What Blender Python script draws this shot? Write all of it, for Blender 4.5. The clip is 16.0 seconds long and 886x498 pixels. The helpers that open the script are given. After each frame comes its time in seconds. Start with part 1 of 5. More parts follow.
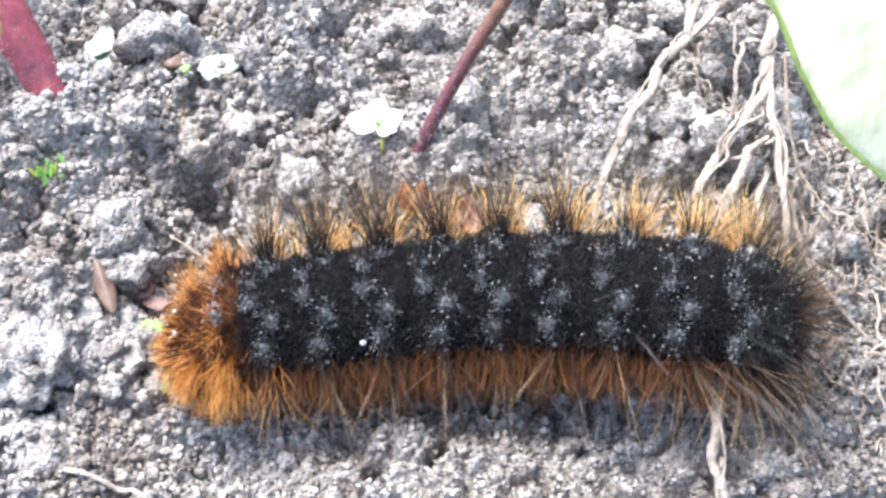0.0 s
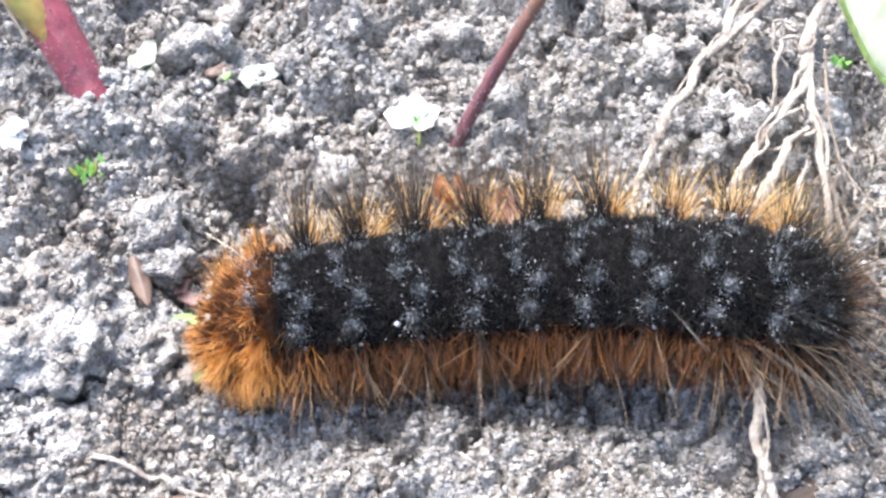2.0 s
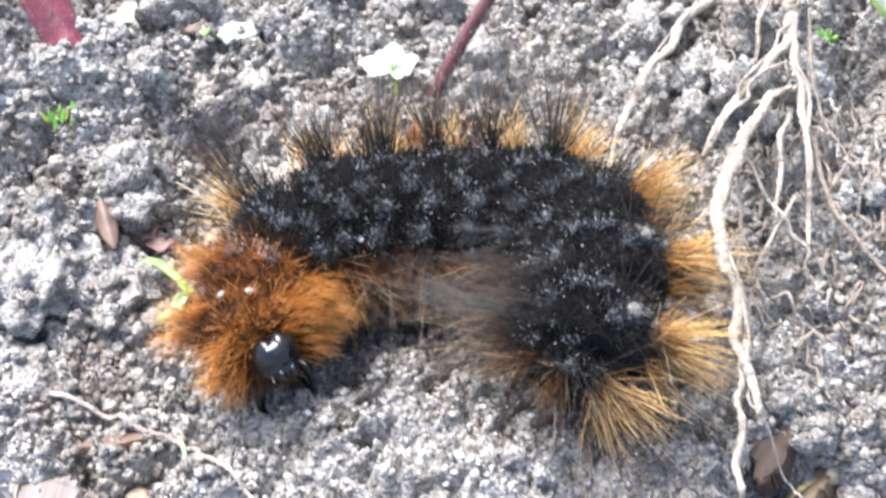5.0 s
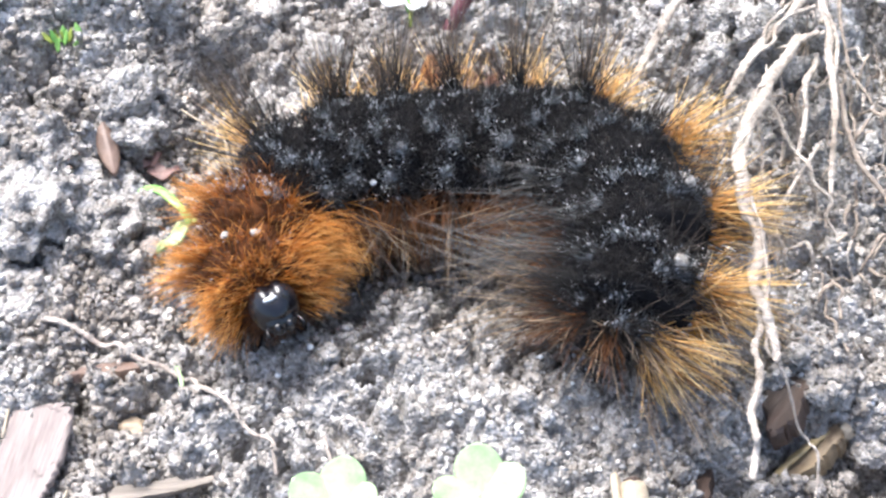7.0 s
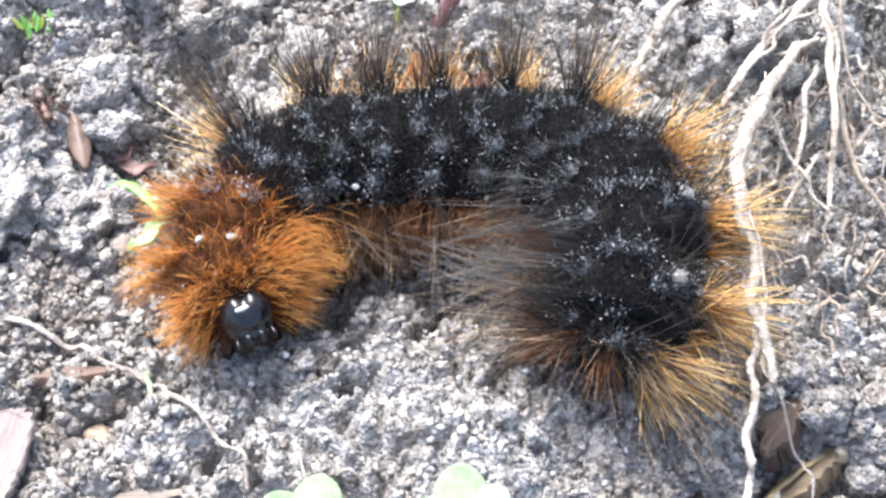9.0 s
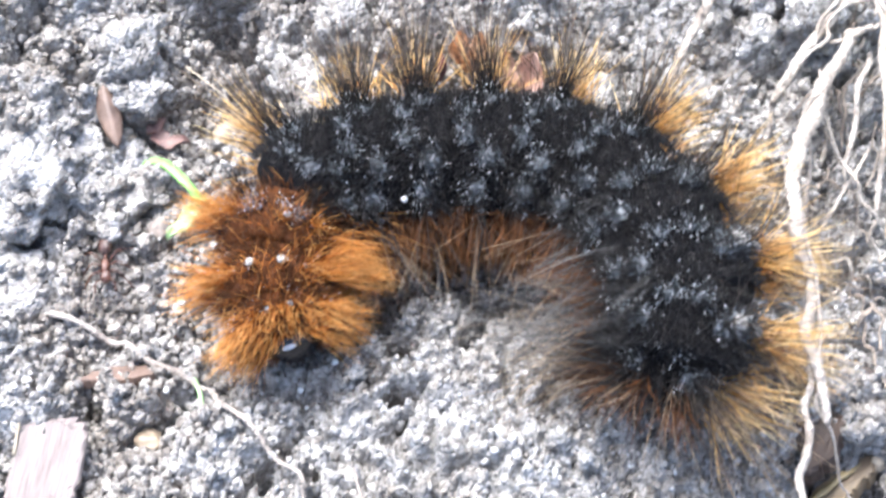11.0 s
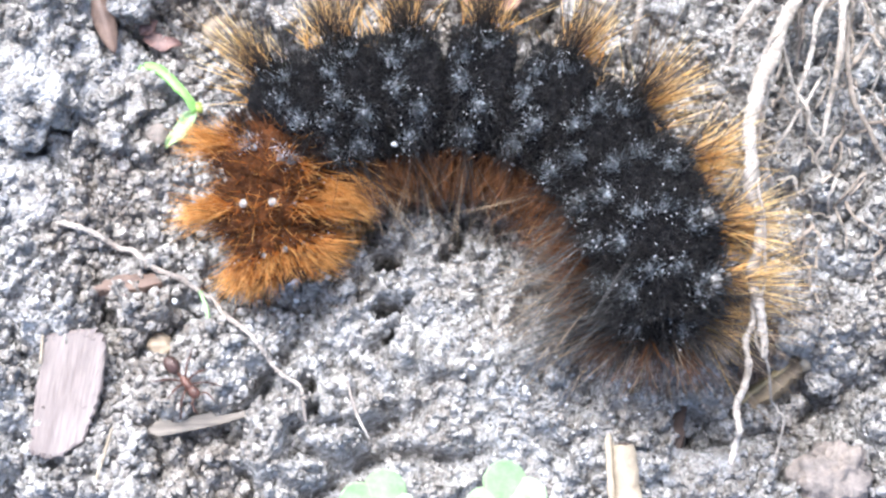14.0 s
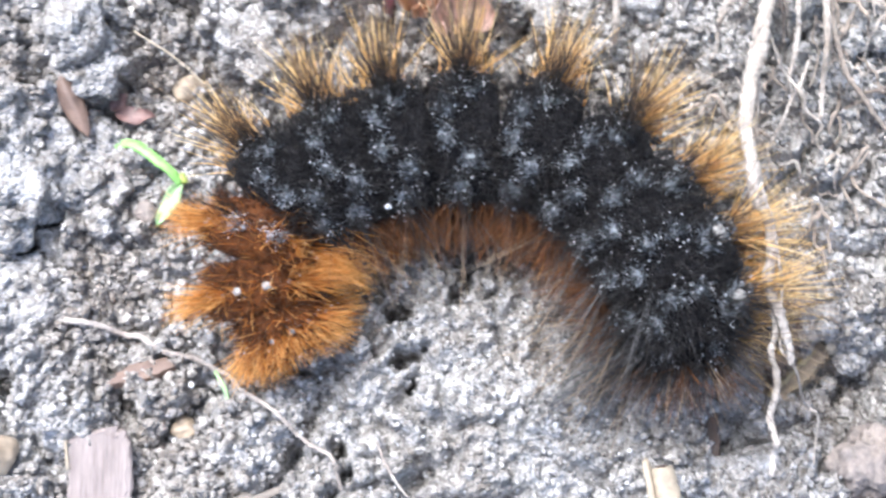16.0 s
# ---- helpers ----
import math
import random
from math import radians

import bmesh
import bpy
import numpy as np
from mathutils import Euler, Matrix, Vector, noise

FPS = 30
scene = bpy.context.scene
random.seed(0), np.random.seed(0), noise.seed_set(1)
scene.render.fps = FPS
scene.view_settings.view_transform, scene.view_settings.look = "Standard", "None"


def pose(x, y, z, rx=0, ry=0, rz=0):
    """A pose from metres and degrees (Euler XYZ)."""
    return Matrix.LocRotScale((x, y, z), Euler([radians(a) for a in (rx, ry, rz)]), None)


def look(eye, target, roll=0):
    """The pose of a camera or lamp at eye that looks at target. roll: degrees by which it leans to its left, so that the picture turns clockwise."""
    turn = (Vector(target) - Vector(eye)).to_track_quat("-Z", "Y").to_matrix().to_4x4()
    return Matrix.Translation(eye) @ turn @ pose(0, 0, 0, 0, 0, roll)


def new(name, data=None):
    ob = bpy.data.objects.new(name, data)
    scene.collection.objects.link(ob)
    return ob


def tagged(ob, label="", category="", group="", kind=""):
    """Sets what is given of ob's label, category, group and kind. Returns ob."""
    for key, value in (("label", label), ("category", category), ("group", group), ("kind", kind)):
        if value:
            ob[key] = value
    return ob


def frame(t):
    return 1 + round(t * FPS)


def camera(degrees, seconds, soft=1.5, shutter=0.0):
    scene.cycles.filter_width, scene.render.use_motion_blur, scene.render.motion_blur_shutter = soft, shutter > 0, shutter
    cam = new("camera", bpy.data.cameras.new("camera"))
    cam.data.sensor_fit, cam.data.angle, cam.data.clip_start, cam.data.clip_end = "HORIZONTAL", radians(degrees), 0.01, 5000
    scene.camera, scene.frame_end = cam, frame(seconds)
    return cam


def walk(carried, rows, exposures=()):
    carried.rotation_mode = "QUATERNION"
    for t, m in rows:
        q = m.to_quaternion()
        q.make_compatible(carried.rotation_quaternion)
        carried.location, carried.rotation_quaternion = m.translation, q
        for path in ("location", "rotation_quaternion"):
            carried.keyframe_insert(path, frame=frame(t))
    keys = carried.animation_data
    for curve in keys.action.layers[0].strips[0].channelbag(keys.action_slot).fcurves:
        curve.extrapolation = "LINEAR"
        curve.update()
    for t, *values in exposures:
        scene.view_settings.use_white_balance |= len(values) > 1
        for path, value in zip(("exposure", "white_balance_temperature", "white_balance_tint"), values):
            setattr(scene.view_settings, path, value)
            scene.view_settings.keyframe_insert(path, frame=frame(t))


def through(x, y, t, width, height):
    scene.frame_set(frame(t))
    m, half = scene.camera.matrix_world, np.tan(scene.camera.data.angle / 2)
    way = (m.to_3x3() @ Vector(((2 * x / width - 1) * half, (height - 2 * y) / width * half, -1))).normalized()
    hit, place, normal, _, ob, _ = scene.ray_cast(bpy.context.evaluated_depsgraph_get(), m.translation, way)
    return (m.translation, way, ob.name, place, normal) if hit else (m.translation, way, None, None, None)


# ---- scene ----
# All places below are written in centimetres and turned into metres by CM.
CM = 0.01
cam = camera(36, 16.0, soft=2.6, shutter=0.5)


def eye(t, e, target, roll):
    return (t, look(Vector(e) * CM, Vector(target) * CM, roll))


walk(cam, [
    eye(0, (0.615, -7.466, 8.098), (0.205, -1.552, 0.045), -7.31),
    eye(0.5, (0.564, -7.656, 8.126), (0.041, -1.720, 0.096), -7.84),
    eye(1, (0.730, -7.794, 7.885), (0.119, -1.851, -0.133), -7.89),
    eye(1.5, (0.653, -7.915, 7.725), (0.032, -1.619, -0.019), -9.23),
    eye(2, (0.613, -8.119, 7.458), (-0.070, -1.527, -0.031), -8.55),
    eye(2.5, (0.653, -8.297, 7.328), (-0.106, -1.321, 0.205), -9.87),
    eye(3, (0.798, -8.379, 7.259), (-0.037, -1.161, 0.389), -8.73),
    eye(3.5, (0.770, -8.343, 7.379), (0.062, -0.969, 0.662), -6.75),
    eye(4, (0.718, -8.434, 7.230), (0.056, -1.108, 0.456), -7.09),
    eye(4.5, (0.699, -8.521, 7.017), (-0.002, -1.399, 0.032), -7.13),
    eye(5, (0.745, -8.581, 6.736), (0.088, -1.648, -0.440), -6.69),
    eye(5.2, (0.769, -8.627, 6.701), (0.116, -1.742, -0.522), -6.84),
    eye(7.5, (0.615, -8.478, 6.363), (-0.008, -1.746, -1.005), -3.66),
    eye(8, (0.617, -8.424, 6.272), (0.010, -1.691, -1.097), -3.04),
    eye(8.2, (0.620, -8.397, 6.220), (0.018, -1.662, -1.148), -2.97),
    eye(10.3, (0.087, -7.742, 6.422), (-0.107, -1.549, -1.428), -0.89),
    eye(10.5, (-0.006, -7.617, 6.651), (-0.200, -1.738, -1.436), -0.92),
    eye(11, (-0.024, -7.141, 7.024), (-0.123, -1.718, -1.377), 0.85),
    eye(11.5, (-0.120, -6.810, 7.579), (0.064, -1.755, -1.047), 5.01),
    eye(12, (-0.082, -6.708, 7.750), (0.194, -2.222, -1.184), 6.67),
    eye(12.5, (-0.363, -6.332, 8.388), (0.035, -2.189, -0.705), 8.53),
    eye(13, (-0.392, -6.271, 8.502), (0.014, -2.683, -0.823), 9.38),
    eye(13.5, (-0.383, -6.105, 8.446), (0.039, -2.882, -1.011), 9.86),
    eye(14, (-0.383, -6.005, 8.401), (0.073, -2.810, -1.064), 10.03),
    eye(14.5, (-0.409, -5.961, 8.379), (0.091, -2.797, -1.094), 10.13),
    eye(15, (-0.522, -5.526, 8.554), (-0.003, -2.593, -0.992), 8.07),
    eye(15.5, (-0.620, -5.204, 8.724), (-0.178, -2.503, -0.894), 5.66),
    eye(16, (-0.381, -5.025, 8.524), (0.047, -2.584, -1.165), 3.40),
], exposures=[(0, 1.86, 6170, 10), (1.5, 1.88, 6170, 10), (3.4, 1.90, 6220, 10), (4.0, 1.68, 6220, 10), (4.5, 1.66, 6220, 10), (5.0, 1.84, 6220, 10), (8.2, 1.88, 6220, 10), (10.5, 2.00, 5970, 9), (12.0, 1.97, 5920, 9), (13.5, 1.81, 5870, 9), (15, 1.77, 5820, 9), (16, 1.72, 5820, 9)])

# ---- light: a bright, thinly clouded sky and a soft sun behind the plants ----
SUN_ELEVATION, SUN_TURN = 63, -32
world = bpy.data.worlds.new("world")
scene.world = world
world.use_nodes = True
wn, wl = world.node_tree.nodes, world.node_tree.links
sky = wn.new("ShaderNodeTexSky")
sky.sky_type, sky.sun_disc = "NISHITA", False
sky.sun_elevation, sky.sun_rotation = radians(SUN_ELEVATION), radians(SUN_TURN)
sky.air_density, sky.dust_density, sky.ozone_density = 1.0, 5.0, 1.0
wn["Background"].inputs["Strength"].default_value = 0.15
wl.new(sky.outputs["Color"], wn["Background"].inputs["Color"])
sun = new("sun", bpy.data.lights.new("sun", "SUN"))
sun.data.energy, sun.data.angle, sun.data.color = 2.0, radians(32), (1.0, 0.985, 0.96)
se, st = radians(SUN_ELEVATION), radians(SUN_TURN)
sun_way = Vector((math.sin(st) * math.cos(se), math.cos(st) * math.cos(se), math.sin(se)))
sun.matrix_world = look(sun_way * 2, (0, 0, 0))


# ---- materials ----
def material(name, rough=0.7, metal=0.0, spec=0.5):
    m = bpy.data.materials.new(name)
    m.use_nodes = True
    b = m.node_tree.nodes["Principled BSDF"]
    b.inputs["Roughness"].default_value = rough
    b.inputs["Metallic"].default_value = metal
    b.inputs["Specular IOR Level"].default_value = spec
    return m, m.node_tree.nodes, m.node_tree.links, b


def noise_node(n, l, scale, detail=6.0, rough=0.6, place=False):
    """Noise in the thing's own space, or in the place for what never moves."""
    c = n.new("ShaderNodeNewGeometry") if place else n.new("ShaderNodeTexCoord")
    t = n.new("ShaderNodeTexNoise")
    t.inputs["Scale"].default_value = scale
    t.inputs["Detail"].default_value = detail
    t.inputs["Roughness"].default_value = rough
    l.new(c.outputs["Position" if place else "Object"], t.inputs["Vector"])
    return t


def ramp(n, l, source, stops):
    r = n.new("ShaderNodeValToRGB")
    e = r.color_ramp.elements
    while len(e) < len(stops):
        e.new(0.5)
    for k, (pos, col) in zip(e, stops):
        k.position, k.color = pos, (*col, 1)
    l.new(source, r.inputs["Fac"])
    return r.outputs["Color"]


def mixed(n, l, fac, a, b, mode="MIX"):
    m = n.new("ShaderNodeMix")
    m.data_type, m.blend_type = "RGBA", mode
    if isinstance(fac, float):
        m.inputs[0].default_value = fac
    else:
        l.new(fac, m.inputs[0])
    for socket, v in ((m.inputs[6], a), (m.inputs[7], b)):
        if isinstance(v, tuple):
            socket.default_value = (*v, 1)
        else:
            l.new(v, socket)
    return m.outputs[2]


def bump(n, l, b, height, strength, distance):
    k = n.new("ShaderNodeBump")
    k.inputs["Strength"].default_value = strength
    k.inputs["Distance"].default_value = distance
    l.new(height, k.inputs["Height"])
    l.new(k.outputs["Normal"], b.inputs["Normal"])


def random_island(n):
    return n.new("ShaderNodeNewGeometry").outputs["Random Per Island"]


def granules(n, l, scale):
    """Cells of the size of soil grains: a tone for each, and their rounded height."""
    c = n.new("ShaderNodeNewGeometry")
    v = n.new("ShaderNodeTexVoronoi")
    v.inputs["Scale"].default_value = scale
    l.new(c.outputs["Position"], v.inputs["Vector"])
    return v.outputs["Color"], v.outputs["Distance"]


def soil_material(name, tint=1.0, loose=False):
    """Grey soil; where loose, each crumb has a tone of its own."""
    m, n, l, b = material(name, 0.85, spec=0.35)
    large = noise_node(n, l, 90, 4, place=True)
    mid = noise_node(n, l, 420, 6, 0.65, place=True)
    fine = noise_node(n, l, 2600, 3, 0.7, place=True)
    tone, far = granules(n, l, 3600)
    tone2, far2 = granules(n, l, 1400)
    c1 = ramp(n, l, large.outputs["Fac"], [(0.3, (0.232 * tint, 0.210 * tint, 0.190 * tint)), (0.45, (0.280 * tint, 0.266 * tint, 0.254 * tint)), (0.58, (0.315 * tint, 0.310 * tint, 0.308 * tint)), (0.72, (0.345 * tint, 0.342 * tint, 0.346 * tint))])
    c2 = ramp(n, l, mid.outputs["Fac"], [(0.3, (0.68, 0.65, 0.62)), (0.5, (0.90, 0.89, 0.88)), (0.7, (1.07, 1.07, 1.07))])
    c3 = ramp(n, l, fine.outputs["Fac"], [(0.33, (0.62, 0.60, 0.57)), (0.55, (1.0, 1.0, 1.0)), (0.68, (1.22, 1.22, 1.22))])
    c4 = ramp(n, l, tone, [(0.1, (0.55, 0.53, 0.50)), (0.5, (0.95, 0.95, 0.94)), (0.80, (1.08, 1.08, 1.08)), (0.92, (1.34, 1.34, 1.34))])
    c5 = ramp(n, l, tone2, [(0.1, (0.70, 0.68, 0.65)), (0.6, (1.0, 1.0, 1.0)), (0.95, (1.15, 1.15, 1.15))])
    col = mixed(n, l, 1.0, mixed(n, l, 1.0, c1, c2, "MULTIPLY"), mixed(n, l, 0.5, c3, (1.0, 1.0, 1.0)), "MULTIPLY")
    col = mixed(n, l, 1.0, mixed(n, l, 1.0, col, c4, "MULTIPLY"), c5, "MULTIPLY")
    if loose:
        col = mixed(n, l, 1.0, col, ramp(n, l, random_island(n), [(0.0, (0.60, 0.57, 0.54)), (0.4, (0.90, 0.89, 0.88)), (0.85, (1.10, 1.10, 1.10)), (1.0, (1.32, 1.32, 1.32))]), "MULTIPLY")
    l.new(col, b.inputs["Base Color"])
    l.new(ramp(n, l, tone, [(0.4, (0.92, 0.92, 0.92)), (0.9, (0.5, 0.5, 0.5))]), b.inputs["Roughness"])
    height = None
    for source, gain in ((mid.outputs["Fac"], 1.0), (far, -1.2), (far2, -1.6)):
        k = n.new("ShaderNodeMath")
        k.operation = "MULTIPLY_ADD"
        l.new(source, k.inputs[0])
        k.inputs[1].default_value = gain
        if height:
            l.new(height, k.inputs[2])
        else:
            k.inputs[2].default_value = 0.0
        height = k.outputs[0]
    bump(n, l, b, height, 0.72, 0.0003)
    return m


def grain_material():
    m, n, l, b = material("sand_grain", 0.4)
    r = random_island(n)
    col = ramp(n, l, r, [(0.0, (0.10, 0.092, 0.085)), (0.35, (0.22, 0.21, 0.2)), (0.6, (0.3, 0.29, 0.28)), (0.82, (0.38, 0.36, 0.34)), (0.92, (0.48, 0.48, 0.48)), (1.0, (0.66, 0.66, 0.66))])
    l.new(col, b.inputs["Base Color"])
    l.new(ramp(n, l, r, [(0.75, (0.8, 0.8, 0.8)), (0.88, (0.25, 0.25, 0.25))]), b.inputs["Roughness"])
    return m


def hair_material(name, dark, light, rough, glow=0.0, root=None):
    """Bristles: colour from hair to hair and from root to tip; glow is the share of light that passes through."""
    m, n, l, b = material(name, rough, spec=0.35)
    col = ramp(n, l, random_island(n), [(0.0, dark), (0.55, tuple((p + q) / 2 for p, q in zip(dark, light))), (1.0, light)])
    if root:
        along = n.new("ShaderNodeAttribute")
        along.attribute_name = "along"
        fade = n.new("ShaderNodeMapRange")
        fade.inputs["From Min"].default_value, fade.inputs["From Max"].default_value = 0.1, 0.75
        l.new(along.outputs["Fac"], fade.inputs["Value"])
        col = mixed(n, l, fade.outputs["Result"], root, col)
    l.new(col, b.inputs["Base Color"])
    if glow:
        tr = n.new("ShaderNodeBsdfTranslucent")
        l.new(col, tr.inputs["Color"])
        mx = n.new("ShaderNodeMixShader")
        mx.inputs[0].default_value = glow
        l.new(b.outputs[0], mx.inputs[1])
        l.new(tr.outputs[0], mx.inputs[2])
        l.new(mx.outputs[0], n["Material Output"].inputs["Surface"])
    return m


def mottled(name, low, high, scale, rough=0.6, relief=0.4, depth=0.0002, spec=0.5, stretch=None, through=0.0):
    """A surface that varies between two colours at two sizes, with fine relief."""
    m, n, l, b = material(name, rough, spec=spec)
    big, small = noise_node(n, l, scale, 5), noise_node(n, l, scale * 6, 4)
    if stretch:
        for t in (big, small):
            mp = n.new("ShaderNodeMapping")
            mp.inputs["Scale"].default_value = stretch
            l.new(t.inputs["Vector"].links[0].from_socket, mp.inputs["Vector"])
            l.new(mp.outputs[0], t.inputs["Vector"])
    c = ramp(n, l, big.outputs["Fac"], [(0.32, low), (0.68, high)])
    c = mixed(n, l, 1.0, c, ramp(n, l, small.outputs["Fac"], [(0.3, (0.72, 0.72, 0.72)), (0.7, (1.2, 1.2, 1.2))]), "MULTIPLY")
    l.new(c, b.inputs["Base Color"])
    bump(n, l, b, small.outputs["Fac"], relief, depth)
    if through:
        tr = n.new("ShaderNodeBsdfTranslucent")
        l.new(c, tr.inputs["Color"])
        mx = n.new("ShaderNodeMixShader")
        mx.inputs[0].default_value = through
        l.new(b.outputs[0], mx.inputs[1])
        l.new(tr.outputs[0], mx.inputs[2])
        l.new(mx.outputs[0], n["Material Output"].inputs["Surface"])
    return m


SOIL = soil_material("dry_grey_soil", 1.27)
CRUMB = soil_material("loose_soil_crumb", 1.31, True)
GRAIN = grain_material()
BLACK_HAIR = hair_material("black_bristle", (0.009, 0.0085, 0.0085), (0.034, 0.029, 0.027), 0.42, 0.0, (0.008, 0.008, 0.009))
SILVER_HAIR = hair_material("silvery_down", (0.045, 0.05, 0.057), (0.42, 0.455, 0.50), 0.38)
SPECK = mottled("white_speck", (0.45, 0.47, 0.5), (0.78, 0.78, 0.78), 900, 0.3)
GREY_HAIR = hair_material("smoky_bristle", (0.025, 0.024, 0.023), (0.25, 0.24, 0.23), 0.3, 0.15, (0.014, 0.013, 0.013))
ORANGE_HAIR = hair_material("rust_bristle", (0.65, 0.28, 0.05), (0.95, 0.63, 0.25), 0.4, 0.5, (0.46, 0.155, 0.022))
# rust bristles of the outer flank, paled to gold as if brightly lit
GOLD_LIT_HAIR = hair_material("lit_golden_bristle", (0.82, 0.54, 0.18), (0.98, 0.83, 0.50), 0.4, 0.5, (0.68, 0.38, 0.11))
# black bristles whose tips are coloured pale as if backlit
BACKLIT_HAIR = hair_material("backlit_black_bristle", (0.022, 0.019, 0.018), (0.26, 0.20, 0.155), 0.4, 0.25, (0.008, 0.008, 0.008))
# rust fur with the shade of the inner flank put into its colour
UNDER_SHADE_HAIR = hair_material("shaded_rust_underfur", (0.075, 0.026, 0.010), (0.26, 0.105, 0.03), 0.5, 0.22, (0.04, 0.014, 0.006))
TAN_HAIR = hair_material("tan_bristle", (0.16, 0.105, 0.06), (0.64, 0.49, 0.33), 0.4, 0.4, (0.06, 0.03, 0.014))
SKIN_BLACK = mottled("black_velvet_skin", (0.006, 0.006, 0.007), (0.015, 0.014, 0.015), 500, 0.9, spec=0.1)
SKIN_RUST = mottled("rusty_skin", (0.05, 0.018, 0.007), (0.15, 0.05, 0.012), 400, 0.8, spec=0.15)
WART_GREY = mottled("speckled_grey_wart", (0.02, 0.022, 0.026), (0.50, 0.54, 0.58), 3600, 0.35, 0.8, 0.0001)
WART_WHITE = mottled("pearly_wart", (0.16, 0.145, 0.13), (0.40, 0.38, 0.355), 1500, 0.3)
HEAD_BLACK = mottled("glossy_black_head", (0.003, 0.003, 0.004), (0.009, 0.009, 0.012), 600, 0.07, 0.2, 0.0001, 0.45)
# bluish white for the highlight modelled on the head
PALE_GLINT = mottled("pale_head_glint", (0.4, 0.42, 0.45), (0.7, 0.72, 0.75), 900, 0.3)
STEM_RED = mottled("wine_red_stem", (0.095, 0.012, 0.026), (0.23, 0.040, 0.058), 260, 0.42, 0.5, 0.00015, stretch=(1, 1, 0.3))
STEM_SCAR = mottled("yellow_green_scar", (0.22, 0.20, 0.05), (0.42, 0.19, 0.045), 150, 0.4, 0.5, 0.0003, through=0.1)
STEM_DULL = mottled("dull_wine_stem", (0.10, 0.038, 0.042), (0.22, 0.095, 0.10), 300, 0.5, 0.5, 0.00015)
STEM_GREEN = mottled("green_stem", (0.20, 0.26, 0.05), (0.32, 0.36, 0.08), 400, 0.45)
STEM_TURN, tn, tl, tb = material("wine_red_to_green_stem", 0.45)
turn_at = tn.new("ShaderNodeSeparateXYZ")
tl.new(tn.new("ShaderNodeTexCoord").outputs["Object"], turn_at.inputs[0])
turn_mix = tn.new("ShaderNodeMapRange")
turn_mix.inputs["From Min"].default_value, turn_mix.inputs["From Max"].default_value = 0.004, 0.0145
tl.new(turn_at.outputs["Z"], turn_mix.inputs["Value"])
turn_noise = noise_node(tn, tl, 900, 4)
turn_col = ramp(tn, tl, turn_mix.outputs["Result"], [(0.0, (0.115, 0.034, 0.042)), (0.45, (0.15, 0.075, 0.04)), (0.75, (0.22, 0.22, 0.055)), (1.0, (0.29, 0.37, 0.08))])
tl.new(mixed(tn, tl, 1.0, turn_col, ramp(tn, tl, turn_noise.outputs["Fac"], [(0.3, (0.7, 0.7, 0.7)), (0.6, (1.05, 1.05, 1.05)), (0.72, (1.6, 1.6, 1.6))]), "MULTIPLY"), tb.inputs["Base Color"])
bump(tn, tl, tb, turn_noise.outputs["Fac"], 0.5, 0.00015)
WITHERED = mottled("withered_petal", (0.26, 0.31, 0.25), (0.46, 0.50, 0.44), 420, 0.55, 0.4, 0.0002, through=0.2)
LEAF = mottled("pale_green_leaf", (0.86, 0.92, 0.70), (0.96, 0.97, 0.86), 60, 0.5, 0.3, 0.0002, spec=0.2, through=0.5)
LEAF_RIM = mottled("bright_green_rim", (0.46, 0.64, 0.16), (0.62, 0.78, 0.30), 200, 0.4, through=0.3)
CLOVER = mottled("pale_clover_leaf", (0.26, 0.40, 0.19), (0.38, 0.52, 0.29), 260, 0.4, 0.2, 0.0001, through=0.2)
SPROUT = mottled("fresh_green_sprout", (0.17, 0.42, 0.08), (0.36, 0.62, 0.20), 350, 0.35, through=0.25)
PETAL = mottled("white_petal", (0.74, 0.75, 0.74), (0.88, 0.88, 0.87), 500, 0.5, 0.3, 0.0001, through=0.25)
ROOT = mottled("pale_tan_root", (0.21, 0.17, 0.135), (0.50, 0.445, 0.39), 420, 0.75, 0.9, 0.0004, stretch=(1, 1, 1))
ROOT_DUSTY = mottled("dusty_tan_root", (0.20, 0.165, 0.142), (0.44, 0.39, 0.345), 420, 0.8, 0.9, 0.0004)
ROOT_BROWN = mottled("brown_root", (0.16, 0.125, 0.10), (0.35, 0.29, 0.235), 420, 0.8, 0.9, 0.0003)
WOOD = mottled("dark_rotten_wood", (0.016, 0.010, 0.007), (0.065, 0.038, 0.026), 260, 0.6, 0.7, 0.0003, stretch=(0.3, 1, 1))
WOOD_PALE = mottled("pale_dry_stalk", (0.20, 0.155, 0.105), (0.46, 0.39, 0.29), 240, 0.55, 0.6, 0.0002, stretch=(1, 1, 0.2))
BARK = mottled("pinkish_grey_bark", (0.148, 0.118, 0.108), (0.235, 0.195, 0.180), 420, 0.7, 0.6, 0.0002, stretch=(2.2, 0.25, 1))
HUSK = mottled("orange_brown_husk", (0.52, 0.27, 0.13), (0.82, 0.60, 0.42), 420, 0.35, 0.6, 0.0002, through=0.6, stretch=(0.4, 2, 1))
HUSK_PINK = mottled("pink_husk", (0.62, 0.36, 0.27), (0.84, 0.66, 0.58), 320, 0.45, through=0.2)
ORANGE_BIT = mottled("bright_orange_scrap", (0.62, 0.22, 0.02), (0.8, 0.36, 0.05), 300, 0.4)
ANT_RED = mottled("reddish_ant_shell", (0.05, 0.022, 0.015), (0.14, 0.06, 0.04), 900, 0.22)
ANT_DARK = mottled("dark_ant_shell", (0.03, 0.016, 0.012), (0.08, 0.04, 0.03), 900, 0.2)
STONE = mottled("tan_stone", (0.20, 0.15, 0.10), (0.42, 0.34, 0.25), 260, 0.5)
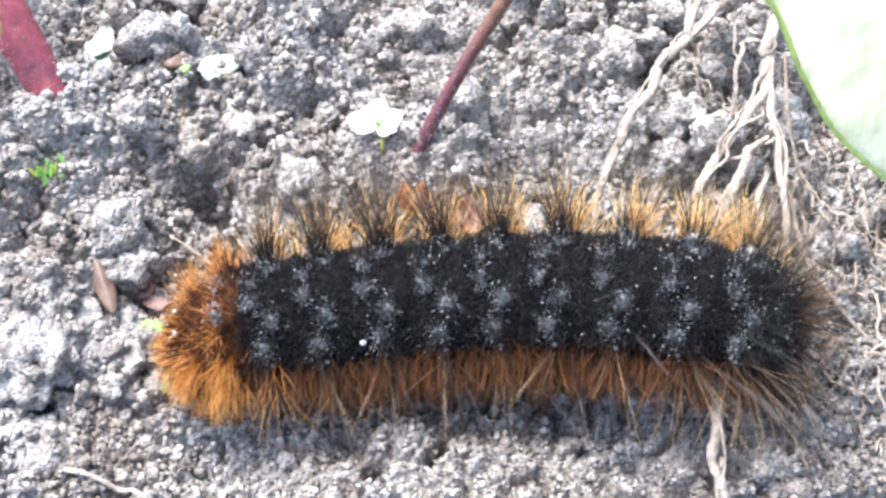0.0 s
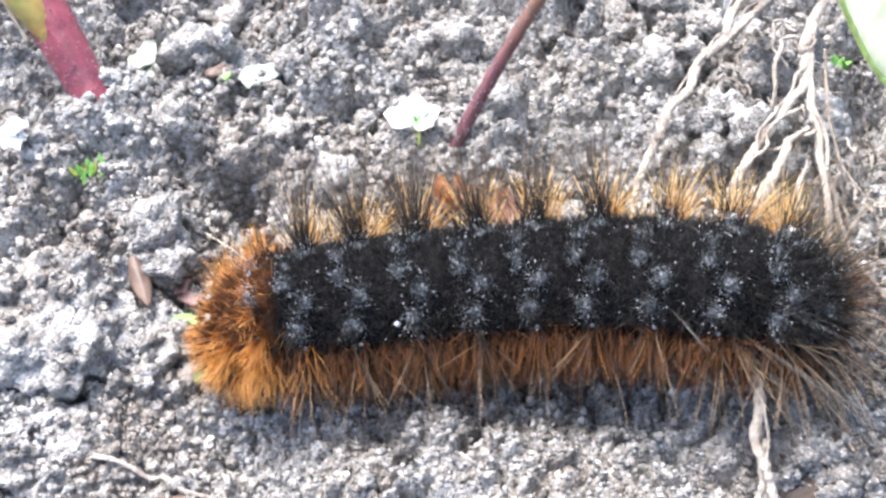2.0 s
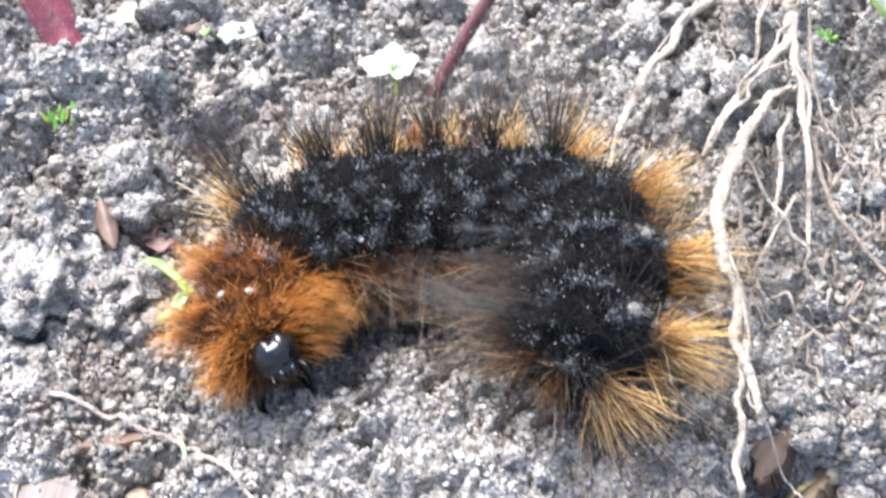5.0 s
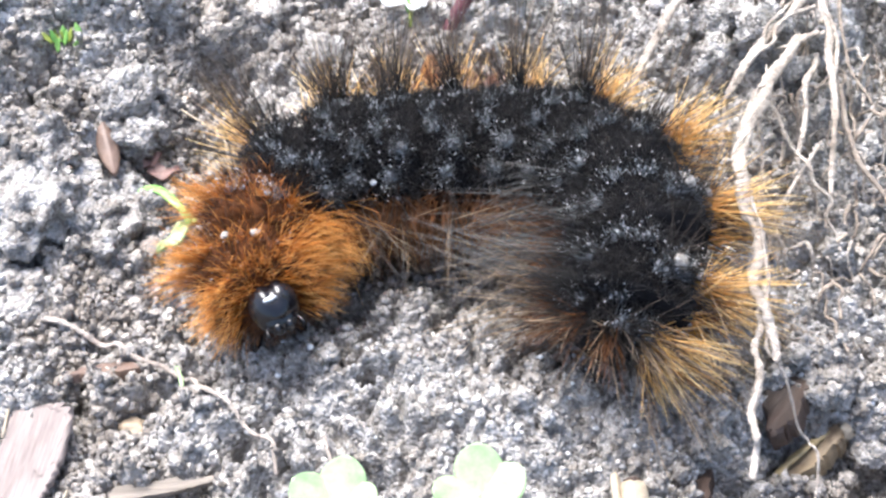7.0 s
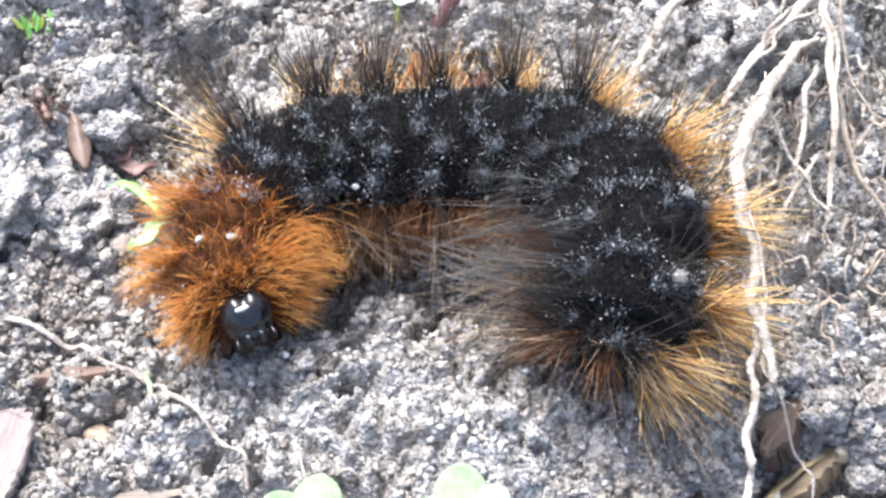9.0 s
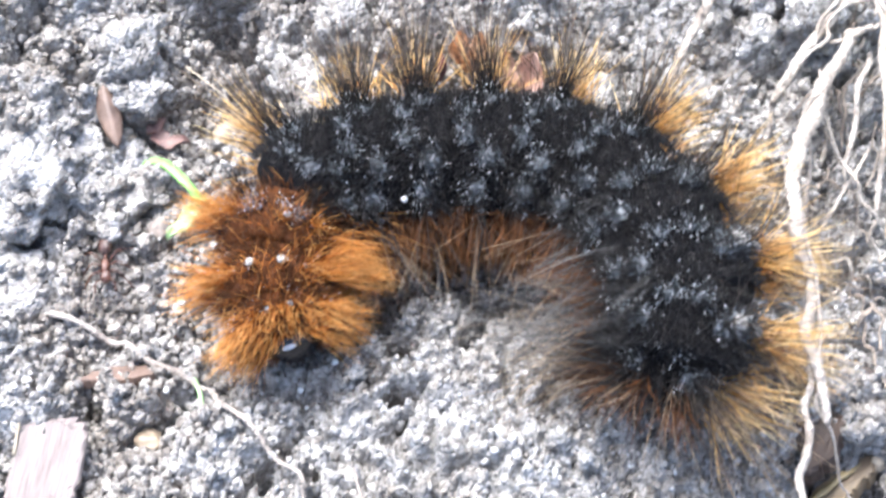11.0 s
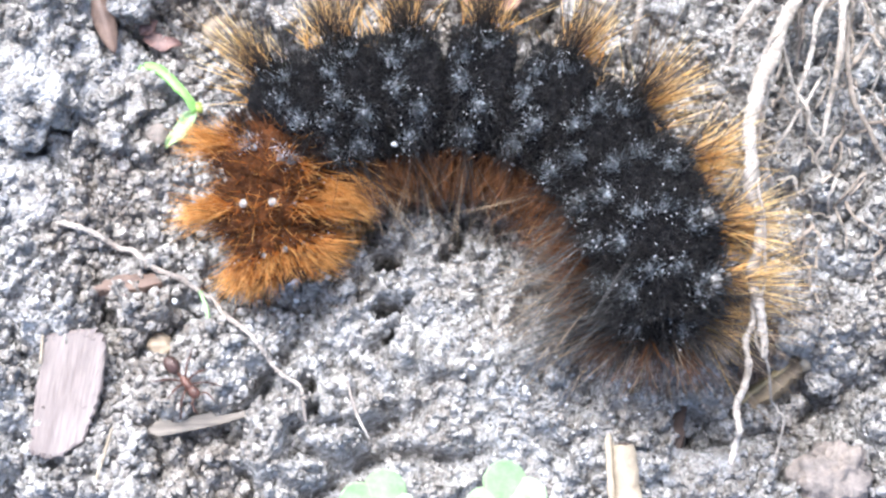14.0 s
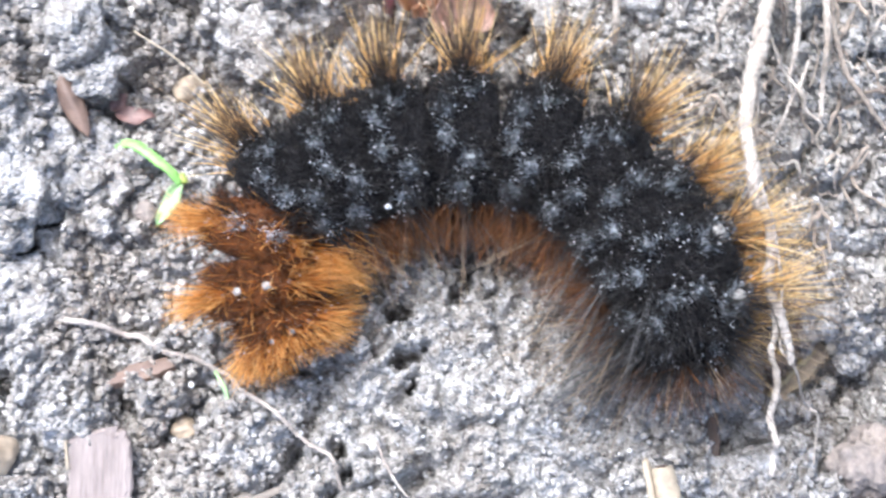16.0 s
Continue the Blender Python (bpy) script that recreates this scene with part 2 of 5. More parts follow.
STONE_PINK = mottled("pinkish_crumbly_stone", (0.16, 0.135, 0.12), (0.33, 0.275, 0.235), 420, 0.7, 0.8, 0.0004)
NEEDLE = mottled("bluish_white_needle", (0.66, 0.70, 0.74), (0.82, 0.84, 0.86), 300, 0.3, through=0.3)
SCALE_RED = mottled("dry_red_scrap", (0.12, 0.065, 0.055), (0.26, 0.16, 0.14), 420, 0.5, 0.4, 0.0002, through=0.2)
QUARTZ = mottled("white_quartz", (0.45, 0.45, 0.44), (0.72, 0.72, 0.71), 900, 0.25)


# ---- mesh helpers (all in centimetres) ----
def mesh_of(name, verts, faces, mat, smooth=True):
    """A mesh from an array of places and an array (or list) of faces."""
    me = bpy.data.meshes.new(name)
    verts = np.asarray(verts, dtype=np.float32) * CM
    if isinstance(faces, np.ndarray):
        k = faces.shape[1]
        me.vertices.add(len(verts))
        me.vertices.foreach_set("co", verts.ravel())
        me.loops.add(faces.size)
        me.loops.foreach_set("vertex_index", faces.astype(np.int32).ravel())
        me.polygons.add(len(faces))
        me.polygons.foreach_set("loop_start", np.arange(0, faces.size, k, dtype=np.int32))
        me.update(calc_edges=True)
    else:
        me.from_pydata(verts.tolist(), [], faces)
    if smooth:
        me.polygons.foreach_set("use_smooth", [True] * len(me.polygons))
    me.materials.append(mat)
    me.update()
    return me


def part(name, shape, mat, parent=None, label="", smooth=True):
    """One mesh object from (verts, faces), under its thing."""
    ob = new(name, mesh_of(name, shape[0], shape[1], mat, smooth))
    if len(shape) > 2:
        ob.data.attributes.new("along", "FLOAT", "POINT").data.foreach_set("value", np.asarray(shape[2], dtype=np.float32))
    ob.parent = parent
    return tagged(ob, label)


def thing(name, at, label, category, group=""):
    ob = new(name)
    ob.location = Vector(at) * CM
    ob.empty_display_size = 0.002
    return tagged(ob, label, category, group)


def join(*shapes):
    vs, fs, k = [], [], 0
    for v, f in shapes:
        v = np.asarray(v, float)
        vs.append(v)
        fs += [tuple(int(i) + k for i in q) for q in f]
        k += len(v)
    return np.concatenate(vs), fs


def moved(shape, at=(0, 0, 0), turn=(0, 0, 0), size=(1, 1, 1)):
    m = np.array(pose(0, 0, 0, *turn).to_3x3())
    return (np.asarray(shape[0], float) * size) @ m.T + at, shape[1]


def smooth_line(points, n):
    """n places on a smooth curve through the points (any number of columns)."""
    p = np.asarray(points, float)
    p = np.concatenate([[2 * p[0] - p[1]], p, [2 * p[-1] - p[-2]]])
    u = np.linspace(0, len(p) - 3 - 1e-9, n)
    i = u.astype(int)
    s = (u - i)[:, None]
    a, b, c, d = p[i], p[i + 1], p[i + 2], p[i + 3]
    return 0.5 * (2 * b + (c - a) * s + (2 * a - 5 * b + 4 * c - d) * s**2 + (3 * b - a - 3 * c + d) * s**3)


def tube(points, n=24, sides=8, wobble=0.0, seed=0, squash=1.0, wander=0.0):
    """A tapered, slightly knotty tube through rows of x, y, z, radius, with closed ends."""
    rng = np.random.default_rng(seed)
    q = smooth_line(points, n)
    p, r = q[:, :3].copy(), np.maximum(q[:, 3], 0.002)
    if wander:
        p += smooth_line(rng.normal(size=(max(4, n // 6), 3)) * wander, n)
    r = r * (1 + wobble * rng.normal(size=n).clip(-2, 2))
    tan = np.gradient(p, axis=0)
    tan /= np.linalg.norm(tan, axis=1)[:, None]
    up = np.array([0.13, 0.21, 0.97])
    a = np.cross(tan, up)
    a /= np.linalg.norm(a, axis=1)[:, None] + 1e-9
    b = np.cross(a, tan)
    w = np.linspace(0, 2 * np.pi, sides, endpoint=False)
    ring = np.cos(w)[None, :, None] * a[:, None] + squash * np.sin(w)[None, :, None] * b[:, None]
    rr = r[:, None, None] * (1 + 0.5 * wobble * rng.normal(size=(n, sides, 1)).clip(-2, 2))
    v = (p[:, None] + rr * ring).reshape(-1, 3)
    f = [(i * sides + j, i * sides + (j + 1) % sides, (i + 1) * sides + (j + 1) % sides, (i + 1) * sides + j) for i in range(n - 1) for j in range(sides)]
    f += [tuple(range(sides))[::-1], tuple((n - 1) * sides + j for j in range(sides))]
    return v, f


def ball(level=2):
    bm = bmesh.new()
    bmesh.ops.create_icosphere(bm, subdivisions=level, radius=1)
    v = np.array([x.co[:] for x in bm.verts])
    f = [tuple(x.index for x in q.verts) for q in bm.faces]
    bm.free()
    return v, f


BALL = {k: ball(k) for k in (1, 2, 3, 4, 5)}


def lump(level, seed, rough=0.3, fine=0.12, flat=1.0):
    """An irregular crumb of soil, about 1 in radius."""
    v, f = BALL[level]
    off = Vector((seed * 3.1, seed * 1.7, seed * 0.9))
    out = []
    for p in v:
        q = Vector(p)
        d = 1 + rough * noise.noise(q * 1.3 + off) + fine * noise.noise(q * 3.6 + off) + 0.6 * fine * noise.noise(q * 8 + off)
        out.append((q.x * d, q.y * d, q.z * d * flat))
    return np.array(out), f


# ---- the ground: crumbled dry soil ----
FINE = 0.015
X0, X1, Y0, Y1 = -4.7, 4.5, -5.3, 4.3
gx = np.arange(X0, X1, FINE)
gy = np.arange(Y0, Y1, FINE)


def lattice(step, seed):
    """Smooth random relief, 0 to 1, over the fine grid with bumps of about this size."""
    r = np.random.default_rng(seed)
    a = r.random((int((Y1 - Y0) / step) + 4, int((X1 - X0) / step) + 4))
    u, v = (gx - X0) / step, (gy - Y0) / step
    i, j = u.astype(int), v.astype(int)
    s, t = u - i, v - j
    s, t = s * s * (3 - 2 * s), t * t * (3 - 2 * t)
    top = a[np.ix_(j, i)] * (1 - s) + a[np.ix_(j, i + 1)] * s
    low = a[np.ix_(j + 1, i)] * (1 - s) + a[np.ix_(j + 1, i + 1)] * s
    return top * (1 - t[:, None]) + low * t[:, None]


HUMPS = [  # x, y, half width, height
    (-0.1, -0.75, 0.85, 0.42), (-2.7, -0.2, 0.9, 0.36), (3.4, 0.2, 0.8, -0.6), (-2.95, -1.75, 0.5, 0.28),
    (0.3, -3.85, 0.75, 0.28), (-1.7, -3.1, 0.7, -0.20), (2.6, -4.1, 0.6, -0.5), (2.3, -3.5, 0.25, 0.3),
    (2.5, 1.5, 0.5, -0.35), (1.5, 2.2, 1.0, 0.12), (-1.6, -1.3, 0.45, -0.3), (-0.9, 0.9, 0.7, 0.15),
    (1.55, -3.0, 0.5, -0.1), (0.6, 0.4, 0.35, -0.2), (2.2, -1.0, 0.6, 0.15), (-2.75, 0.12, 0.4, 0.06), (0.1, -0.72, 0.4, 0.14), (-0.2, -0.7, 0.45, 0.18), (1.8, -0.5, 0.5, 0.25)]


def base(x, y):
    h = 0 * x - 0.28 * np.exp(-(((y + 2.25) / 0.55) ** 2)) * np.exp(-(((x - 0.2) / 1.9) ** 4))
    for a, b, w, k in HUMPS:
        h = h + k * np.exp(-((x - a) ** 2 + (y - b) ** 2) / (w * w))
    return h


GX, GY = np.meshgrid(gx, gy)
Z = base(GX, GY) - 0.22 + 0.16 * (lattice(0.9, 1) - 0.5) + 0.10 * (lattice(0.33, 2) - 0.5)
# winding clefts between the clods, and where the soil is crusted rather than crumbly
CRACK = np.exp(-(((lattice(0.75, 31) * 0.7 + lattice(0.3, 32) * 0.3 - 0.5) / 0.022) ** 2)) * np.clip(3.2 * lattice(1.1, 33) - 1.1, 0, 1)


def cells(px, py, size, seed):
    """Irregular cells of about this size: the distance to the nearest and to the second middle, each cell's own number, 0 to 1, and the slope of its own tilted face."""
    r = np.random.default_rng(seed)
    nx, ny = int((X1 - X0) / size) + 6, int((Y1 - Y0) / size) + 6
    jx, jy, own, lean_x, lean_y = r.random((5, ny, nx))
    u, v = (px - X0) / size + 2, (py - Y0) / size + 2
    i, j = u.astype(int).clip(1, nx - 2), v.astype(int).clip(1, ny - 2)
    near, second, tall, tilt = np.full(px.shape, 99.0), np.full(px.shape, 99.0), np.zeros(px.shape), np.zeros(px.shape)
    for dj in (-1, 0, 1):
        for di in (-1, 0, 1):
            a, b = i + di, j + dj
            dx, dy = u - a - jx[b, a], v - b - jy[b, a]
            d = np.hypot(dx, dy)
            closer = d < near
            second = np.where(closer, near, np.minimum(second, d))
            near = np.where(closer, d, near)
            tall = np.where(closer, own[b, a], tall)
            tilt = np.where(closer, (lean_x[b, a] - 0.5) * dx + (lean_y[b, a] - 0.5) * dy, tilt)
    return near, second, tall, tilt


CRUST = np.clip(2.6 * (0.7 * lattice(1.3, 34) + 0.3 * lattice(0.5, 35)) - 1.05, 0, 1)
for x, y, w, k in ((0.35, -3.85, 0.75, 0.8), (-2.9, -1.8, 0.5, 0.6), (-2.3, -2.0, 0.35, 0.5), (-1.8, -3.9, 0.7, -0.9), (2.5, -4.2, 0.7, -0.9), (2.4, -1.6, 0.7, -0.5)):
    CRUST = np.clip(CRUST + k * np.exp(-((GX - x) ** 2 + (GY - y) ** 2) / (w * w)), 0, 1)
# broken into large clods far from the animal, flatter round it; clods of lumps, lumps of crumbs
broken = np.clip((GY + 1.9) / 0.8, 0, 1) + np.where(GX < -0.3, 0.75, 0.4) * np.clip((-3.2 - GY) / 0.4, 0, 1) + 0.55 * np.clip((-1.7 - GX) / 0.5, 0, 1) + 0.5 * np.clip((GX - 2.0) / 0.4, 0, 1)
broken = np.clip(broken, 0.22, 1) * (0.55 + 0.75 * lattice(1.5, 36)).clip(0, 1.1)
bend_x = GX + 0.028 * (lattice(0.03, 68) - 0.5) + 0.30 * (lattice(0.4, 62) - 0.5) + 0.14 * (lattice(0.13, 63) - 0.5) + 0.05 * (lattice(0.05, 66) - 0.5)
bend_y = GY + 0.028 * (lattice(0.03, 69) - 0.5) + 0.30 * (lattice(0.4, 64) - 0.5) + 0.14 * (lattice(0.13, 65) - 0.5) + 0.05 * (lattice(0.05, 67) - 0.5)
loose = 1 - 0.40 * CRUST
n1, s1, t1, p1 = cells(bend_x, bend_y, 0.80, 81)
n2, s2, t2, p2 = cells(bend_x, bend_y, 0.36, 82)
n3, s3, t3, p3 = cells(bend_x, bend_y, 0.165, 83)
n4, s4, t4, p4 = cells(bend_x, bend_y, 0.080, 84)
Z = Z + broken * (0.43 * np.sqrt(np.clip((s1 - n1) / 0.42, 0, 1)) * (0.3 + 0.7 * t1) + 0.35 * p1 - 0.19)
Z = Z + (0.25 + 0.75 * broken) * loose * (0.25 * np.sqrt(np.clip((s2 - n2) / 0.5, 0, 1)) * (0.15 + 0.85 * t2) + 0.20 * p2 - 0.08)
Z = Z + loose * (0.15 * np.sqrt(np.clip((s3 - n3) / 0.40, 0, 1)) * (0.15 + 0.85 * t3) + 0.13 * p3 - 0.055)
Z = Z + (0.5 + 0.5 * loose) * (0.074 * np.sqrt(np.clip((s4 - n4) / 0.45, 0, 1)) * (0.1 + 0.9 * t4) + 0.06 * p4 - 0.028)
Z -= 0.18 * CRACK
for _ in range(3):  # nothing loose stands steeper than this
    steep = np.hypot(*np.gradient(Z, FINE))
    soft = np.pad(Z, 1, mode="edge")
    soft = (soft[:-2, 1:-1] + soft[2:, 1:-1] + soft[1:-1, :-2] + soft[1:-1, 2:]) / 4
    give = np.clip((steep - 2.0) / 1.2, 0, 1)
    Z = Z * (1 - give) + soft * give
# clefts and pits between the clods
for x, y, w, k in ((-0.40, -3.60, 0.07, 0.25), (-0.33, -3.56, 0.09, 0.3), (-0.24, -3.54, 0.08, 0.3), (-0.16, -3.49, 0.06, 0.25), (0.12, -3.02, 0.11, 0.35), (0.05, -3.11, 0.07, 0.3), (-0.83, -4.05, 0.08, 0.35), (-0.78, -4.2, 0.08, 0.3), (-0.28, -3.75, 0.07, 0.3),
                   (0.15, -0.90, 0.13, 0.35), (-2.1, 1.40, 0.34, 0.5), (-1.16, 1.66, 0.18, 0.4), (-0.69, 1.37, 0.2, 0.35), (-1.8, -0.58, 0.20, 0.4), (0.74, 0.76, 0.19, 0.7), (-2.8, -2.5, 0.18, 0.3), (1.25, 0.85, 0.22, 0.3), (3.26, -0.17, 0.28, 0.4),
                   (-0.78, 0.07, 0.18, 0.35), (1.96, 0.28, 0.15, 0.3), (-2.62, -2.28, 0.14, 0.35), (2.02, -3.32, 0.2, 0.35), (-2.45, -1.9, 0.10, 0.35), (-2.72, -2.62, 0.12, 0.25), (-0.34, -3.2, 0.13, 0.4), (-1.62, -0.75, 0.2, 0.4), (-2.3, -1.75, 0.12, 0.3), (0.62, 0.28, 0.14, 0.5), (-0.25, 2.0, 0.2, 0.35), (2.0, 2.1, 0.25, 0.35), (2.6, 1.3, 0.3, 0.3), (1.75, -4.3, 0.3, 0.3), (2.1, -3.75, 0.25, 0.3), (-0.55, -2.95, 0.2, 0.2)):
    ragged = 0.6 + 0.8 * lattice(0.12, int(abs(x * 100)))
    Z -= k * np.exp(-((((0.6 * GX + 0.4 * bend_x - x) ** 2 + (0.6 * GY + 0.4 * bend_y - y) ** 2) / (0.45 * w * w * ragged)) ** 2))
# trodden or grown level: round the stalks, the flower and the bark
for x, y, w, level in ((-2.85, 0.05, 0.42, 0.40), (0.10, -0.76, 0.30, 0.36), (-0.22, -0.70, 0.28, 0.42), (-2.3, -4.15, 0.45, -0.24), (-1.8, -2.05, 0.3, -0.36), (0.13, 1.92, 0.25, 0.0)):
    share = 0.75 * np.exp(-((((GX - x) ** 2 + (GY - y) ** 2) / (w * w)) ** 2))
    Z = Z * (1 - share) + level * share
Z += 0.026 * (lattice(0.13, 4) - 0.5) + 0.022 * (lattice(0.05, 5) - 0.5)


def ground_z(x, y):
    """The height of the soil at a place."""
    i = int(min(max((x - X0) / FINE, 0), len(gx) - 1))
    j = int(min(max((y - Y0) / FINE, 0), len(gy) - 1))
    return float(Z[j, i])


def field_at(field, x, y):
    i = ((x - X0) / FINE).astype(int).clip(0, len(gx) - 1)
    j = ((y - Y0) / FINE).astype(int).clip(0, len(gy) - 1)
    return field[j, i]


def build_ground():
    """One sheet: fine round the animal, then ever coarser out to the horizon."""
    out = np.array([0.05, 0.15, 0.3, 0.6, 1.2, 2.5, 5, 10, 25, 60, 200, 1000, 5000, 30000])
    ax = np.concatenate([gx[0] - out[::-1], gx, gx[-1] + out])
    ay = np.concatenate([gy[0] - out[::-1], gy, gy[-1] + out])
    k = len(out)
    zz = np.pad(Z, k, mode="edge")
    far = np.minimum(1, np.maximum(np.maximum(gx[0] - ax, ax - gx[-1])[None, :], np.maximum(gy[0] - ay, ay - gy[-1])[:, None]).clip(0) / 3)
    zz = zz * (1 - far)
    px, py = np.meshgrid(ax, ay)
    v = np.stack([px, py, zz], -1).reshape(-1, 3)
    ny, nx = zz.shape
    a = (np.arange(ny - 1)[:, None] * nx + np.arange(nx - 1)[None, :]).ravel()
    f = np.stack([a, a + 1, a + nx + 1, a + nx], 1)
    ob = new("ground", mesh_of("ground", v, f, SOIL))
    return tagged(ob, "dry crumbly grey garden soil with fine sand", "soil", kind="structure")


ground = build_ground()


def build_grains():
    """Loose sand and the finest crumbs on the soil."""
    r = np.random.default_rng(11)
    n = 60000
    x, y = r.uniform(-4.2, 4.2, n), r.uniform(-5.2, 4.0, n)
    ok = r.random(n) < np.where(y < 0.5, 1.0, 0.85) * (0.35 + 0.65 * field_at(CRUST, x, y))
    x, y = x[ok], y[ok]
    n = len(x)
    s = 0.006 + 0.015 * r.random(n) ** 2.4
    z = np.array([ground_z(a, b) for a, b in zip(x, y)]) + 0.35 * s
    bv = np.array([(1, 0, 0), (-1, 0, 0), (0, 1, 0), (0, -1, 0), (0, 0, 1), (0, 0, -1)], float)
    bf = np.array([(0, 2, 4), (2, 1, 4), (1, 3, 4), (3, 0, 4), (2, 0, 5), (1, 2, 5), (3, 1, 5), (0, 3, 5)])
    v = bv[None] * s[:, None, None] * (1 + 0.35 * r.normal(size=(n, len(bv), 1)).clip(-1.5, 1.5)) * r.uniform(0.7, 1.2, (n, 1, 3))
    v = v + np.stack([x, y, z], 1)[:, None]
    f = bf[None] + (np.arange(n) * len(bv))[:, None, None]
    ob = new("sand_grains", mesh_of("sand_grains", v.reshape(-1, 3), f.reshape(-1, 3), GRAIN, smooth=False))
    tagged(ob, "loose pale quartz sand grains on the soil", "sand", kind="stuff")


build_grains()


def build_fine_crumbs():
    """The crumbs that the soil is made of, packed over its surface."""
    r = np.random.default_rng(13)
    n = 50000
    x, y = r.uniform(-4.0, 4.0, n), r.uniform(-5.2, 3.6, n)
    ok = r.random(n) < np.where(y < 0.8, 1.0, 0.85) * (1 - 0.6 * field_at(CRUST, x, y)) * (1 - 0.7 * field_at(CRACK, x, y)) * np.where(y > -1.6, 0.7, 1.0)
    x, y = x[ok], y[ok]
    n = len(x)
    s = (0.013 + 0.034 * r.random(n) ** 2.0) * np.where(y > -1.2, 1.15, 1.0) * (1.12 - 0.35 * field_at(CRUST, x, y))
    z = np.array([ground_z(a, b) for a, b in zip(x, y)]) + s * r.uniform(-0.5, 0.4, n)
    bv, bf = BALL[1]
    bf = np.array(bf)
    v = bv[None] * s[:, None, None] * (1 + 0.26 * r.normal(size=(n, len(bv), 1)).clip(-1.6, 1.6)) * r.uniform(0.65, 1.3, (n, 1, 3))
    v = v + np.stack([x, y, z], 1)[:, None]
    f = bf[None] + (np.arange(n) * len(bv))[:, None, None]
    ob = new("fine_soil_crumbs", mesh_of("fine_soil_crumbs", v.reshape(-1, 3), f.reshape(-1, 3), CRUMB, smooth=True))
    tagged(ob, "packed fine grey crumbs of dry soil", "soil", kind="stuff")


build_fine_crumbs()


# ---- the caterpillar ----
NODES = 14  # the head, three front rings, ten hind rings
RING_R = [0.15, 0.28, 0.33, 0.37, 0.4, 0.42, 0.42, 0.42, 0.42, 0.42, 0.42, 0.42, 0.39, 0.27]
STRAIGHT = [(-1.60, -2.29, -0.16), (-1.51, -2.24, -0.06), (-1.40, -2.22, 0.08), (-1.23, -2.21, 0.19), (-0.98, -2.20, 0.20), (-0.61, -2.19, 0.21), (-0.19, -2.17, 0.22),
            (0.23, -2.18, 0.24), (0.62, -2.19, 0.27), (1.02, -2.24, 0.31), (1.44, -2.33, 0.36), (1.83, -2.44, 0.39), (2.14, -2.52, 0.37), (2.32, -2.54, 0.28)]
FLICK = [(-1.15, -3.10, 0.22), (-1.17, -2.92, 0.12), (-1.17, -2.73, 0.15), (-1.09, -2.41, 0.18), (-0.89, -2.11, 0.20), (-0.59, -2.00, 0.21), (-0.23, -1.99, 0.22),
         (0.16, -2.01, 0.24), (0.54, -2.06, 0.27), (0.89, -2.13, 0.31), (1.21, -2.24, 0.36), (1.50, -2.35, 0.39), (1.75, -2.45, 0.37), (1.92, -2.51, 0.28)]
CURLED = [(-0.89, -3.17, 0.26), (-1.00, -3.00, 0.14), (-1.10, -2.81, 0.15), (-1.02, -2.51, 0.18), (-0.85, -2.19, 0.20), (-0.56, -2.01, 0.21), (-0.23, -1.98, 0.22),
          (0.11, -1.99, 0.24), (0.45, -2.03, 0.27), (0.79, -2.13, 0.31), (1.06, -2.37, 0.36), (1.15, -2.80, 0.39), (1.09, -3.18, 0.37), (0.92, -3.34, 0.28)]
RESTING = [(-0.90, -3.35, 0.26), (-1.00, -3.15, 0.14), (-1.08, -2.94, 0.15), (-1.03, -2.60, 0.18), (-0.84, -2.28, 0.20), (-0.54, -2.11, 0.21), (-0.21, -2.09, 0.22),
           (0.16, -2.07, 0.24), (0.53, -2.08, 0.27), (0.87, -2.18, 0.31), (1.16, -2.44, 0.36), (1.30, -2.89, 0.39), (1.25, -3.30, 0.37), (1.12, -3.49, 0.28)]
SETTLING = [(-0.97, -3.29, 0.10), (-1.00, -3.21, 0.11), (-1.07, -2.97, 0.14), (-1.05, -2.68, 0.18), (-0.87, -2.31, 0.20), (-0.58, -2.21, 0.21), (-0.24, -2.14, 0.22),
            (0.14, -2.12, 0.24), (0.51, -2.17, 0.27), (0.86, -2.34, 0.31), (1.11, -2.65, 0.36), (1.25, -3.04, 0.39), (1.24, -3.36, 0.37), (1.16, -3.53, 0.28)]
LOOSE = [(-0.97, -3.29, 0.00), (-1.02, -3.22, 0.06), (-1.10, -2.97, 0.12), (-1.06, -2.71, 0.18), (-0.90, -2.42, 0.20), (-0.61, -2.30, 0.21), (-0.23, -2.22, 0.22),
         (0.21, -2.19, 0.24), (0.64, -2.32, 0.27), (0.97, -2.58, 0.31), (1.20, -2.90, 0.36), (1.30, -3.22, 0.39), (1.34, -3.48, 0.37), (1.34, -3.63, 0.28)]
CREEPING = [(-1.01, -3.32, 0.00), (-1.04, -3.27, 0.06), (-1.15, -3.01, 0.12), (-1.09, -2.73, 0.18), (-0.90, -2.46, 0.20), (-0.59, -2.34, 0.21), (-0.22, -2.27, 0.22),
            (0.21, -2.26, 0.24), (0.64, -2.37, 0.27), (0.97, -2.62, 0.31), (1.20, -2.93, 0.36), (1.32, -3.24, 0.39), (1.37, -3.49, 0.37), (1.38, -3.64, 0.28)]
BODY_BASE = Vector((0.3, -2.4, -0.25))


